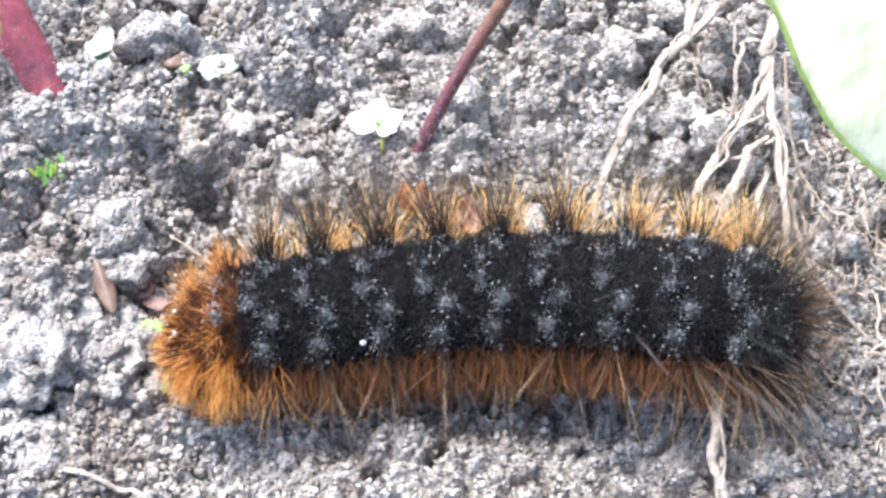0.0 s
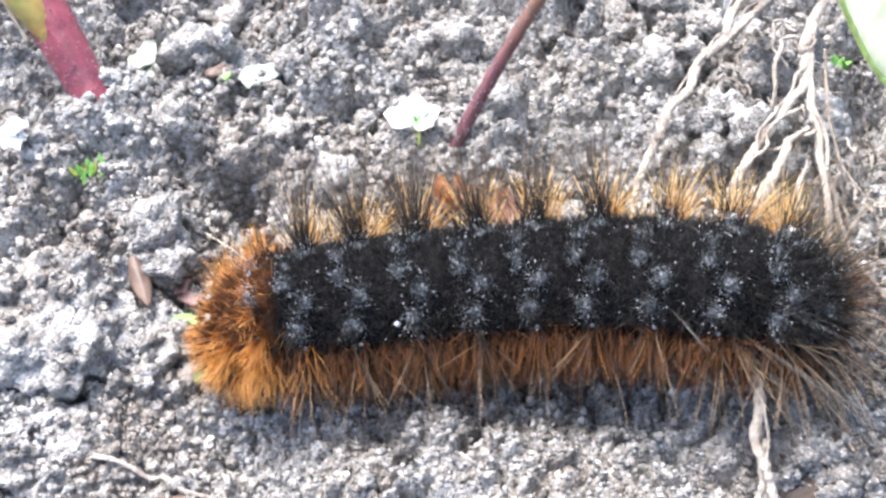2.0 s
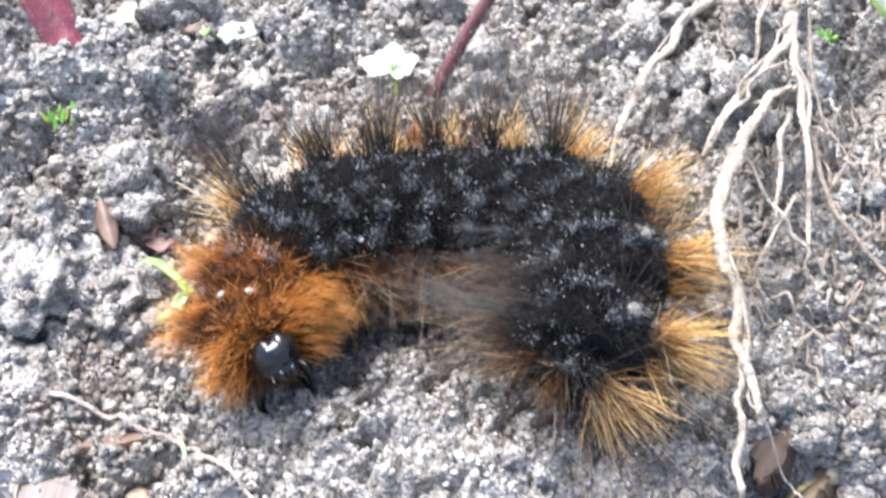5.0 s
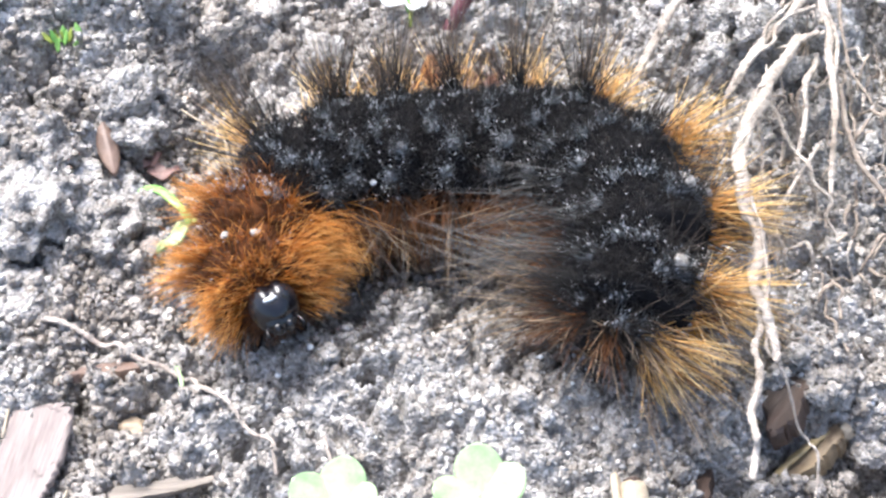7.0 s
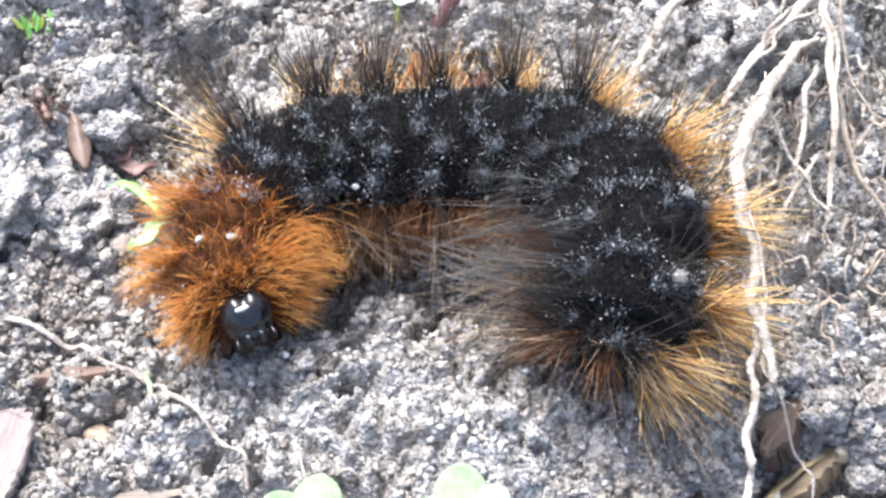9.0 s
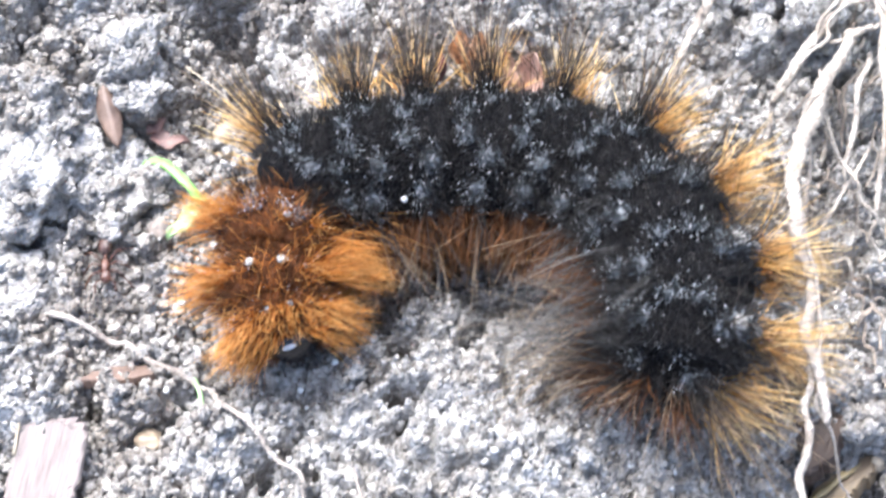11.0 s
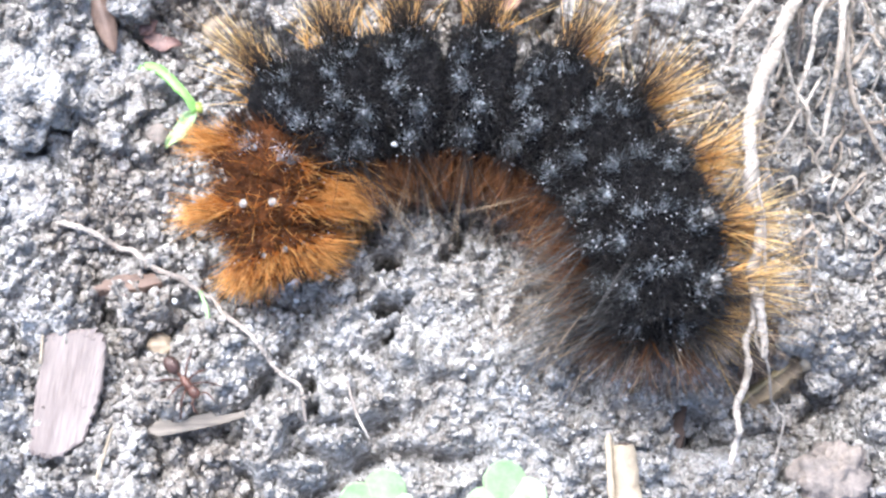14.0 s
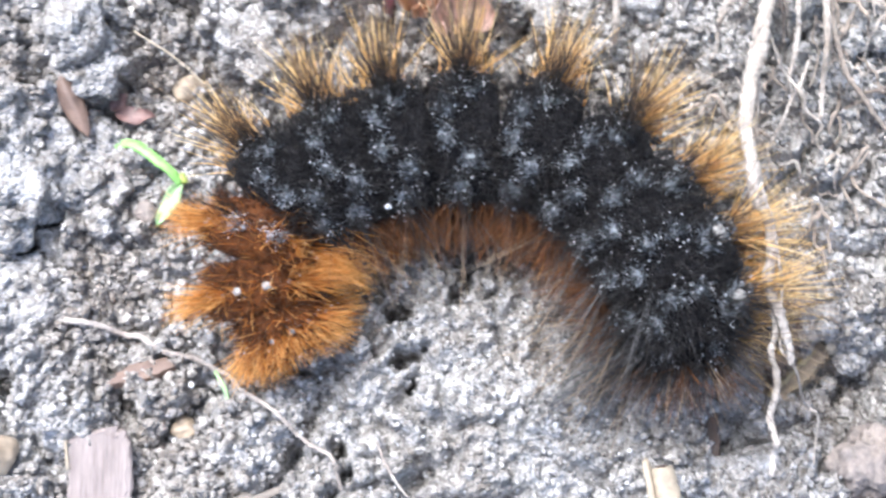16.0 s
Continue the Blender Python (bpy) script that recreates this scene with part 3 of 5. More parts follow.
def ring_poses(line):
    """Poses of head and rings along the body's line, in the animal's space: x towards the head, z out of the back."""
    p = [Vector(q) - BODY_BASE for q in line]
    tan = [(p[max(i - 1, 0)] - p[min(i + 1, NODES - 1)]).normalized() for i in range(NODES)]
    ups = [None] * NODES
    mid = 7
    up = Vector((0, 0, 1))
    ups[mid] = (up - tan[mid] * up.dot(tan[mid])).normalized()
    for order in (range(mid - 1, -1, -1), range(mid + 1, NODES)):
        last = mid
        for i in order:
            u = tan[last].rotation_difference(tan[i]) @ ups[last]
            ups[i] = (u - tan[i] * u.dot(tan[i])).normalized()
            last = i
    out = []
    for q, t, u in zip(p, tan, ups):
        side = u.cross(t)
        m = Matrix((t, side, u)).transposed().to_4x4()
        out.append(Matrix.Translation(q * CM) @ m)
    return out


def hairs(roots, ways, lengths, radius, sag, seed, rings=5, bend=0.12):
    """Tapered, slightly bent bristles, three-sided. sag bends them along a given way."""
    r = np.random.default_rng(seed)
    n = len(roots)
    ways = ways / np.linalg.norm(ways, axis=1)[:, None]
    side = np.cross(ways, r.normal(size=(n, 3)))
    side /= np.linalg.norm(side, axis=1)[:, None]
    other = np.cross(ways, side)
    s = np.linspace(0, 1, rings)
    curve = side * (bend * r.normal(size=(n, 1))) + np.asarray(sag)
    p = roots[:, None] + lengths[:, None, None] * (ways[:, None] * s[None, :, None] + curve[:, None] * (s**2)[None, :, None])
    rad = (radius * (0.75 + 0.5 * r.random(n)))[:, None] * (1 - 0.82 * s**1.4)[None, :]
    w = np.array([0, 2 * np.pi / 3, 4 * np.pi / 3])
    off = np.cos(w)[None, None, :, None] * side[:, None, None] + np.sin(w)[None, None, :, None] * other[:, None, None]
    v = (p[:, :, None] + rad[:, :, None, None] * off).reshape(-1, 3)
    i, j = np.meshgrid(np.arange(rings - 1), np.arange(3), indexing="ij")
    q = np.stack([i * 3 + j, i * 3 + (j + 1) % 3, (i + 1) * 3 + (j + 1) % 3, (i + 1) * 3 + j], -1).reshape(-1, 4)
    f = q[None] + (np.arange(n) * rings * 3)[:, None, None]
    return v, f.reshape(-1, 4), np.tile(np.repeat(s, 3), n)


def around(angle, x, r):
    """A place and the way out on a ring: angle in degrees from the back, positive to the animal's left."""
    a = np.radians(angle)
    out = np.stack([0 * a, np.sin(a), np.cos(a)], -1)
    return np.stack([0 * a + x, r * np.sin(a), r * np.cos(a)], -1), out


def tuft(r, x, angle, rad, n, lo, hi, spread, lean=(0, 0, 0), power=1.0):
    """Roots, ways and lengths of n bristles bursting from one wart."""
    root, out = around(np.full(n, float(angle)) + r.normal(size=n) * 5, x + r.normal(size=n) * 0.03, rad)
    way = out + spread * r.normal(size=(n, 3)) + np.asarray(lean)
    way += out * np.maximum(0, 0.25 - (way * out).sum(1))[:, None]
    return root, way, lo + (hi - lo) * r.random(n) ** power


def stack(rows):
    return tuple(np.concatenate(c) for c in zip(*rows))


def ring_shape(rad, length, taper=0.0):
    """A plump body ring with a soft crease at both ends."""
    n, sides = 9, 24
    s = np.linspace(-1, 1, n)
    w = np.linspace(0, 2 * np.pi, sides, endpoint=False)
    prof = rad * (0.80 + 0.20 * np.sqrt(1 - (0.97 * s) ** 2)) * (1 - taper * np.clip(s, 0, 1) ** 2)
    v = np.stack([np.repeat(s * length / 2, sides), np.outer(prof, np.sin(w)).ravel(), np.outer(prof, np.cos(w)).ravel() * 0.96], 1)
    f = [(i * sides + j, i * sides + (j + 1) % sides, (i + 1) * sides + (j + 1) % sides, (i + 1) * sides + j) for i in range(n - 1) for j in range(sides)]
    f += [tuple(range(sides))[::-1], tuple((n - 1) * sides + j for j in range(sides))]
    return v, f


WART_DOME = moved(BALL[2], size=(0.040, 0.040, 0.022))
WART_MESH = {"grey": mesh_of("wart", *WART_DOME, WART_GREY), "white": mesh_of("wart", *WART_DOME, WART_WHITE)}


def wart(ring, x, angle, rad, look_of, size=1.0):
    ob = new("wart", WART_MESH[look_of])
    ob.parent = ring
    (p,), (o,) = around(np.array([float(angle)]), x, rad)
    ob.location = Vector(p) * CM
    ob.rotation_mode = "QUATERNION"
    ob.rotation_quaternion = Vector(o).to_track_quat("Z", "Y")
    ob.scale = (size, size, size)


def build_caterpillar():
    body = thing("caterpillar", BODY_BASE, "woolly black caterpillar with rust-orange flanks on dry soil", "caterpillar")
    rings, smoky = [], {}
    # head: two glossy lobes with a pale crescent as a painted highlight
    lobe = moved(BALL[4], size=(0.155, 0.155, 0.16))
    v = lobe[0].copy()
    v[:, 2] -= 0.035 * np.exp(-((v[:, 1] / 0.03) ** 2)) * (v[:, 2] > 0)
    v[:, 0] += 0.02 * (v[:, 2] < -0.05)
    head = part("head", (v, lobe[1]), HEAD_BLACK, body, "glossy black round head")
    part("head_glint", moved(BALL[2], (0.112, -0.02, 0.092), (0, 45, 0), (0.016, 0.045, 0.014)), PALE_GLINT, head, "pale crescent standing for the head's highlight")
    for s in (-1, 1):
        part("mandible", moved(BALL[2], (0.13, 0.035 * s, -0.10), (0, 30, 12 * s), (0.04, 0.03, 0.05)), HEAD_BLACK, head)
        part("antenna", tube([(0.11, 0.09 * s, -0.06, 0.012), (0.17, 0.11 * s, -0.08, 0.008), (0.20, 0.11 * s, -0.11, 0.004)], 6, 5), HEAD_BLACK, head)
    rings.append(head)
    for k in range(1, NODES):
        r = np.random.default_rng(100 + k)
        rad, front, tail = RING_R[k], k <= 3, k >= 12
        length = (0.34 if front else 0.44) if k < 12 else 0.40
        ring = part("body_ring", ring_shape(rad, length, 0.6 if k == 1 else 0.0), SKIN_RUST if front else SKIN_BLACK, body)
        black, rust, grey, silver, specks, tan, gold, under, backlit = [], [], [], [], [], [], [], [], []
        if front:
            for s in (-1, 1):
                # short hairs on the back, then long tufts bursting from the flank
                for a, n, lo, hi, spread, size in ((14, 22, 0.05, 0.16, 0.45, 1.0), (40, 34, 0.08, 0.26, 0.36, 0.6), (62, 95, 0.14, 0.37, 0.22, 0.5), (88, 110, 0.16, 0.41, 0.22, 0.4), (114, 50, 0.12, 0.32, 0.28, 0.4)):
                    pearly = k == 2 and a == 14 or k == 1 and a == 62
                    if k == 1:
                        n, hi = n // 2, hi * 0.75
                    wart(ring, 0.02, s * a, rad + (0.05 if pearly else 0.0), "white" if pearly else "grey", size * (0.7 if k == 2 else 0.55))
                    lean = ((0.55, 0, 0) if k == 1 else (0.12, 0, 0)) if a < 100 else (0.2, 0, 0.1)
                    rust.append(tuft(r, 0.02, s * (a + r.normal() * 3), rad, n, lo, hi, spread, lean, 1.0))
                    if a > 60:
                        black.append(tuft(r, 0.02, s * a, rad, 5, lo, hi * 0.9, spread, lean))
                    m = 60 if k == 3 and a < 30 else 5
                    specks.append(around(s * a + 6 * r.normal(size=m), 0.035 * r.normal(size=m), rad + 0.05))
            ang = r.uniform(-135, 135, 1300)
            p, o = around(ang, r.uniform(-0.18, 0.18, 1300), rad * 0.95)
            # dark underfur paints the shade in the gaps between the tufts
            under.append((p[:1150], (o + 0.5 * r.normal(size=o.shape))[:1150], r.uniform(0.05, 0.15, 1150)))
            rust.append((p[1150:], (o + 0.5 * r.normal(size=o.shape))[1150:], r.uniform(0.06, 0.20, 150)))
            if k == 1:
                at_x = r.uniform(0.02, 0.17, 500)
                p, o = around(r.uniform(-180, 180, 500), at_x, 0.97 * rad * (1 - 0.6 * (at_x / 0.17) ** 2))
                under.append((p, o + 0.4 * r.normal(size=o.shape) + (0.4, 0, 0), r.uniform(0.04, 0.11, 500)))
                # the collar that hangs over the head
                m = 620
                ang = r.uniform(-115, 115, m)
                at_x = r.uniform(0.0, 0.15, m)
                p, o = around(ang, at_x, rad * (1 - 0.6 * (at_x / 0.17) ** 2))
                rust.append((p, 0.75 * o + 0.22 * r.normal(size=o.shape) + (0.75, 0, 0), r.uniform(0.08, 0.20, m) + 0.08 * np.abs(ang) / 115))
            if k == 3:
                for s in (-1, 1):
                    black.append(tuft(r, -0.06, s * 34, rad, 40, 0.12, 0.4, 0.3, (-0.2, 0, 0)))
                    silver.append(tuft(r, 0.0, s * 24, rad, 60, 0.03, 0.08, 0.45))
        else:
            for s in (-1, 1):
                # back: two small warts and a larger one, then the flank
                for x, a, size, n_short, n_long in ((0.10, 13, 1.0, 22, 10), (-0.04, 33, 1.5, 36, 22), (0.03, 58, 1.4, 36, 12)):
                    wart(ring, x, s * a, rad, "grey", 0.75 * size)
                    silver.append(tuft(r, x, s * a, rad, int(110 * size), 0.02, 0.065, 0.6))
                    black.append(tuft(r, x, s * a, rad, n_short, 0.10, 0.30, 0.30, (-0.05, 0, 0)))
                    if s < 0 and a > 30:  # the tall fans on the outer side, backlight put into their colour
                        backlit.append(tuft(r, x, s * a, rad, 44 if k <= 9 else 14, 0.42, 0.92, 0.31, (0, 0, 0.12), 0.9))
                        if a > 50:
                            tan.append(tuft(r, x, s * a, rad, 12 if k <= 9 else 4, 0.45, 0.80, 0.24, (0, 0, 0.05)))
                    else:
                        black.append(tuft(r, x, s * a, rad, int((0.55 if s > 0 else 1.0) * n_long), 0.36, 0.70, 0.24, (-0.05, 0, 0), 0.9))
                    m = int(46 * size)
                    specks.append(around(s * a + 8 * r.normal(size=m), x + 0.048 * r.normal(size=m), rad + 0.05))
                wart(ring, 0.0, s * 76, rad + 0.03, "white" if k >= 9 and s < 0 else "grey", 1.0 if k >= 9 and s < 0 else 0.45)
                if s > 0:
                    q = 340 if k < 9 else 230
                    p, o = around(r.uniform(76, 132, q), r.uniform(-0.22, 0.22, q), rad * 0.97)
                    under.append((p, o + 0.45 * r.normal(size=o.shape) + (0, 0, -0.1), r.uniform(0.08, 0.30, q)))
                    m = 190 if k < 9 else 140  # the rusty skirt towards the ground, its shade put into the colour
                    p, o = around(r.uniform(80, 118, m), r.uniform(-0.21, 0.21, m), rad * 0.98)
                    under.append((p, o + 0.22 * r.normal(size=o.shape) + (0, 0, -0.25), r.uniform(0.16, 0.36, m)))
                # outer flank coloured as if lit, inner flank as if shaded
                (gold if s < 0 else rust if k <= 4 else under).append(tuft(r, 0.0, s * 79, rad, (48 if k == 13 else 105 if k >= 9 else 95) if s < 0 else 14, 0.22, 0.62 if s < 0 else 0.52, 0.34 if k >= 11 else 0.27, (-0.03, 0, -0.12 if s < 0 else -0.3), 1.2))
                m = (14 if k == 13 else 40 if k >= 9 else 45) if s < 0 else 6
                p, o = around(s * r.uniform(78, 112, m), r.uniform(-0.2, 0.2, m), rad)
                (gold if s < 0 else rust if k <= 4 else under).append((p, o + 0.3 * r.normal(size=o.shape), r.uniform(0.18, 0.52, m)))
                tan.append(tuft(r, 0.0, s * 86, rad, 14 if s < 0 else 5, 0.5, 0.74, 0.30, (-0.05, 0, 0)))
                tan.append(tuft(r, 0.0, s * 108, rad, 55 if s < 0 else 6, 0.24, 0.58, 0.28, (0, 0, 0.05)))
                rust.append(tuft(r, 0.0, s * 112, rad, 30 if s < 0 else 6, 0.18, 0.40, 0.32, (0, 0, 0.05)))
                if k <= 7:
                    black.append(tuft(r, 0.0, s * 74, rad, 9, 0.35, 0.66, 0.25))
                    grey.append(tuft(r, 0.0, s * 88, rad, 8 if s < 0 else 3, 0.45, 0.70, 0.25, (-0.1, 0, 0.05)))
                rust.append(tuft(r, 0.0, s * 140, rad, 12, 0.12, 0.28, 0.4))
            m = 1900
            p, o = around(r.uniform(-80, 80, m), r.uniform(-0.22, 0.22, m), rad * 0.98)
            fur = (p, o + 0.6 * r.normal(size=o.shape), r.uniform(0.03, 0.09, m))
            part("velvet_fur", hairs(*fur, 0.0034, (-0.02, 0, -0.02), 250 + k, 3), BLACK_HAIR, ring, "short black velvety fur")
            m = 22
            specks.append(around(r.uniform(-72, 72, m), r.uniform(-0.2, 0.2, m), rad + 0.04))
            if k >= 9:  # long smoky hairs that trail off the inner side of the tail
                m = {9: 4, 10: 8, 11: 12, 12: 15, 13: 13}[k]
                p, o = around(r.uniform(12, 105, m), r.uniform(-0.20, 0.14, m), rad)
                way = 0.45 * o + 0.19 * r.normal(size=o.shape) + (-0.34, 0.62, 0.05)
                ln = r.uniform(0.45, 0.9 if k < 11 else 1.25, m)
                for _ in range(4):  # they hang together in wisps
                    grey.append((p + 0.022 * r.normal(size=p.shape), way + 0.05 * r.normal(size=p.shape), ln * r.uniform(0.75, 1.0, m)))
            if k in (11, 12):
                wart(ring, 0.0, -42, rad + 0.07, "white", 1.25)
                wart(ring, 0.02, -64, rad + 0.07, "white", 0.9)
                silver.append(tuft(r, 0, -42, rad, 120, 0.05, 0.12, 0.5))
            if k == 13:
                for a in (-115, -90, -65):
                    (gold if a < -70 else tan).append(tuft(r, -0.06, a, rad, 30, 0.20, 0.44, 0.30, (-0.5, -0.1, -0.1)))
                for a in (-40, 0, 40, 80):
                    black.append(tuft(r, -0.10, a, rad, 16, 0.30, 0.60, 0.25, (-0.9, 0, -0.1)))
                    tan.append(tuft(r, -0.12, a + 20, rad * 0.9, 14, 0.22, 0.50, 0.30, (-0.8, 0, -0.35)))
                    under.append(tuft(r, -0.12, a + 10, rad * 0.9, 40, 0.15, 0.40, 0.35, (-0.8, 0, -0.4)))
            if k >= 11:
                for s in (-1, 1):
                    tan.append(tuft(r, -0.05, s * 80, rad, 12, 0.5, 0.9, 0.30, (-0.5, 0, 0)))
            if tail:  # the blunt black end
                m = 130
                p, o = around(r.uniform(-95, 95, m), r.uniform(-0.15, 0.1, m), rad)
                black.append((p, o + 0.3 * r.normal(size=o.shape) + (-0.8, 0, 0), r.uniform(0.12, 0.32, m)))
                m = 16
                p, o = around(r.choice((-1, 1), m) * r.uniform(65, 105, m), r.uniform(-0.15, 0.1, m), rad)
                tan.append((p, o + 0.3 * r.normal(size=o.shape) + (-0.9, 0, 0), r.uniform(0.40, 0.9, m)))
            if k == 6:
                part("clinging_crumb", moved(lump(2, 77, 0.4, 0.3), around(np.array([60.0]), 0.14, rad + 0.05)[0][0], size=(0.022, 0.018, 0.02)), SPECK, ring, "white crumb caught in the fur")
        sag = (0, 0, -0.06)
        if black:
            p, w, ln = stack(black)
            part("black_bristles", hairs(p, w, ln, 0.0024, (-0.02, 0, -0.02), 300 + k), BLACK_HAIR, ring, "dense black bristles", smooth=True)
        if backlit:
            p, w, ln = stack(backlit)
            part("backlit_black_bristles", hairs(p, w, ln, 0.0024, (-0.02, 0, -0.02), 320 + k), BACKLIT_HAIR, ring, "tall black bristles, tips paled as if backlit")
        if silver:
            p, w, ln = stack(silver)
            part("silvery_down", hairs(p, w, ln, 0.0026, (0, 0, 0), 350 + k, 3), SILVER_HAIR, ring, "short silvery hairs on the warts")
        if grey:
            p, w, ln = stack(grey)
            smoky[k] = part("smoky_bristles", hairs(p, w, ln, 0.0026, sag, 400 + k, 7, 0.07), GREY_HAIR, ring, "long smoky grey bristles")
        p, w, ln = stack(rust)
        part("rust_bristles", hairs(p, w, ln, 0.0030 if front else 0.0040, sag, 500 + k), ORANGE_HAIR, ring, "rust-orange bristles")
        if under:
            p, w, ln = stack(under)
            part("shaded_rusty_underfur", hairs(p, w, ln, 0.0034, sag, 580 + k, 4), UNDER_SHADE_HAIR, ring, "short rust-brown underfur, darkened as if shaded")
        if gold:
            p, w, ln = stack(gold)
            part("lit_golden_bristles", hairs(p, w, ln, 0.0052, sag, 550 + k), GOLD_LIT_HAIR, ring, "golden bristles on the outer flank, paled as if lit")
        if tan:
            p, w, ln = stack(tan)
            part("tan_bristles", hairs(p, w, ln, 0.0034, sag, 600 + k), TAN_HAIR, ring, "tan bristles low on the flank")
        p = np.concatenate([q for q, _ in specks])
        o = np.concatenate([q for _, q in specks])
        p = p + o * r.uniform(-0.03, 0.07, (len(p), 1))
        bv, bf = BALL[1]
        size = 0.0018 + 0.0042 * r.random((len(p), 1, 1)) ** 4
        v = (p[:, None] + size * bv[None]).reshape(-1, 3)
        f = (np.array(bf)[None] + (np.arange(len(p)) * len(bv))[:, None, None]).reshape(-1, 3)
        part("pale_specks", (v, f), SPECK, ring, "tiny white specks between the bristles")
        # legs under the front rings and stubby feet in the middle
        for s in (-1, 1):
            if front:
                part("leg", tube([(0, 0.12 * s, -rad * 0.85, 0.05), (0.05, 0.17 * s, -rad - 0.10, 0.03), (0.10, 0.14 * s, -rad - 0.20, 0.008)], 7, 6), HEAD_BLACK, ring)
            elif k in (6, 7, 8, 9, 13):
                part("foot", tube([(0, 0.14 * s, -rad * 0.75, 0.09), (0, 0.17 * s, -rad - 0.03, 0.07), (0, 0.18 * s, -rad - 0.06, 0.05)], 6, 8), SKIN_RUST, ring)
        rings.append(ring)
    return body, rings, smoky


caterpillar, caterpillar_rings, caterpillar_smoke = build_caterpillar()


# ---- plants ----
def down(path, count, seed, length=0.03):
    """Short pale hairs standing off a stem (rows of x, y, z, radius)."""
    r = np.random.default_rng(seed)
    q = smooth_line(path, 200)
    i = r.integers(5, 195, count)
    tan = np.gradient(q[:, :3], axis=0)[i]
    tan /= np.linalg.norm(tan, axis=1)[:, None]
    out = np.cross(tan, r.normal(size=(count, 3)))
    out /= np.linalg.norm(out, axis=1)[:, None]
    return hairs(q[i, :3] + out * q[i, 3:4] * 0.97, out + 0.3 * r.normal(size=out.shape), length * (0.5 + r.random(count)), 0.0035, (0, 0, 0), seed, 3)


def build_red_plant():
    o = np.array([-2.88, 0.11, 0.30])
    t = thing("plant_stalk", o, "thick wine-red plant stalk rising from the soil", "plant")

    def at(q, r):
        return (-0.80 * q - 0.04 * q * q, 1.354 * q - 0.05 * q * q, q, r)
    pts = np.array([at(-0.14, 0.155), at(-0.04, 0.165), at(0.2, 0.18), at(0.5, 0.205), at(0.9, 0.235), at(1.4, 0.225), at(2.0, 0.21), at(3.0, 0.19)])
    part("stalk", tube(pts, 60, 20, 0.015, 3), STEM_RED, t)
    part("pale_down", down(pts, 2200, 15), SILVER_HAIR, t, "short pale hairs on the stalk")
    # the long pale wound on the near side of the stalk
    mid = smooth_line([at(0.26, 0), at(0.5, 0), at(0.76, 0), at(1.06, 0)], 16)
    wide = 0.165 * np.sin(np.linspace(0.12, np.pi - 0.15, 16)) ** 0.8 + 0.01
    part("scar", tube(np.c_[mid[:, :3] + np.array([-0.03, -0.105, 0.05]), wide], 30, 14, 0.03, 4), STEM_SCAR, t, "pale yellow-green wound")
    rim = mid[:, :3] + np.array([-0.20, -0.12, -0.05])
    part("torn_skin", tube(np.c_[rim[2:], np.full(14, 0.022)], 24, 7, 0.15, 14), WOOD_PALE, t, "pale torn skin along the wound")
    part("leaf_scale", tube([(0.03, -0.17, -0.06, 0.03), (0.13, -0.17, 0.03, 0.045), (0.22, -0.14, -0.03, 0.01)], 10, 8, 0.05, 5, 0.35), HUSK_PINK, t, "dry pinkish scale")
    part("side_bud", moved(BALL[2], (-0.86, 1.62, 1.28), (20, 30, 0), (0.05, 0.05, 0.06)), HUSK_PINK, t)


def build_thin_stems():
    t = thing("slender_plant", (0.12, -0.78, ground_z(0.12, -0.78)), "slender wine-red stem turning green upwards", "plant", "slender plants")
    z0 = 0.4 - ground_z(0.12, -0.78)

    def at(q, r):
        return (0.768 * q + 0.161 * q * q, 0.832 * q - 0.01 * q * q, z0 + q, r)
    low = [at(-0.75, 0.048), at(-0.2, 0.05), at(0.2, 0.052), at(0.7, 0.054), at(1.15, 0.056)]
    high = [at(1.13, 0.056), at(1.6, 0.06), at(2.2, 0.065), at(3.0, 0.07)]
    part("lower_stem", tube(low, 40, 12, 0.03, 6), STEM_TURN, t)
    part("upper_stem", tube(high, 30, 12, 0.03, 7), STEM_TURN, t, "olive green upper stem")
    part("pale_down", down(low[1:] + high[1:], 1300, 16, 0.022), SILVER_HAIR, t, "short pale hairs on the stem")
    u = thing("slender_plant", (0.13, 1.92, ground_z(0.13, 1.92)), "thin wine-red stem in the soil", "plant", "slender plants")
    part("lower_stem", tube([(-0.05, -0.05, -0.2, 0.05), (0, 0, 0, 0.052), (0.2, 0.3, 0.45, 0.052), (0.5, 0.65, 1.0, 0.055), (0.95, 1.2, 1.9, 0.06)], 30, 10, 0.03, 8), STEM_DULL, u)


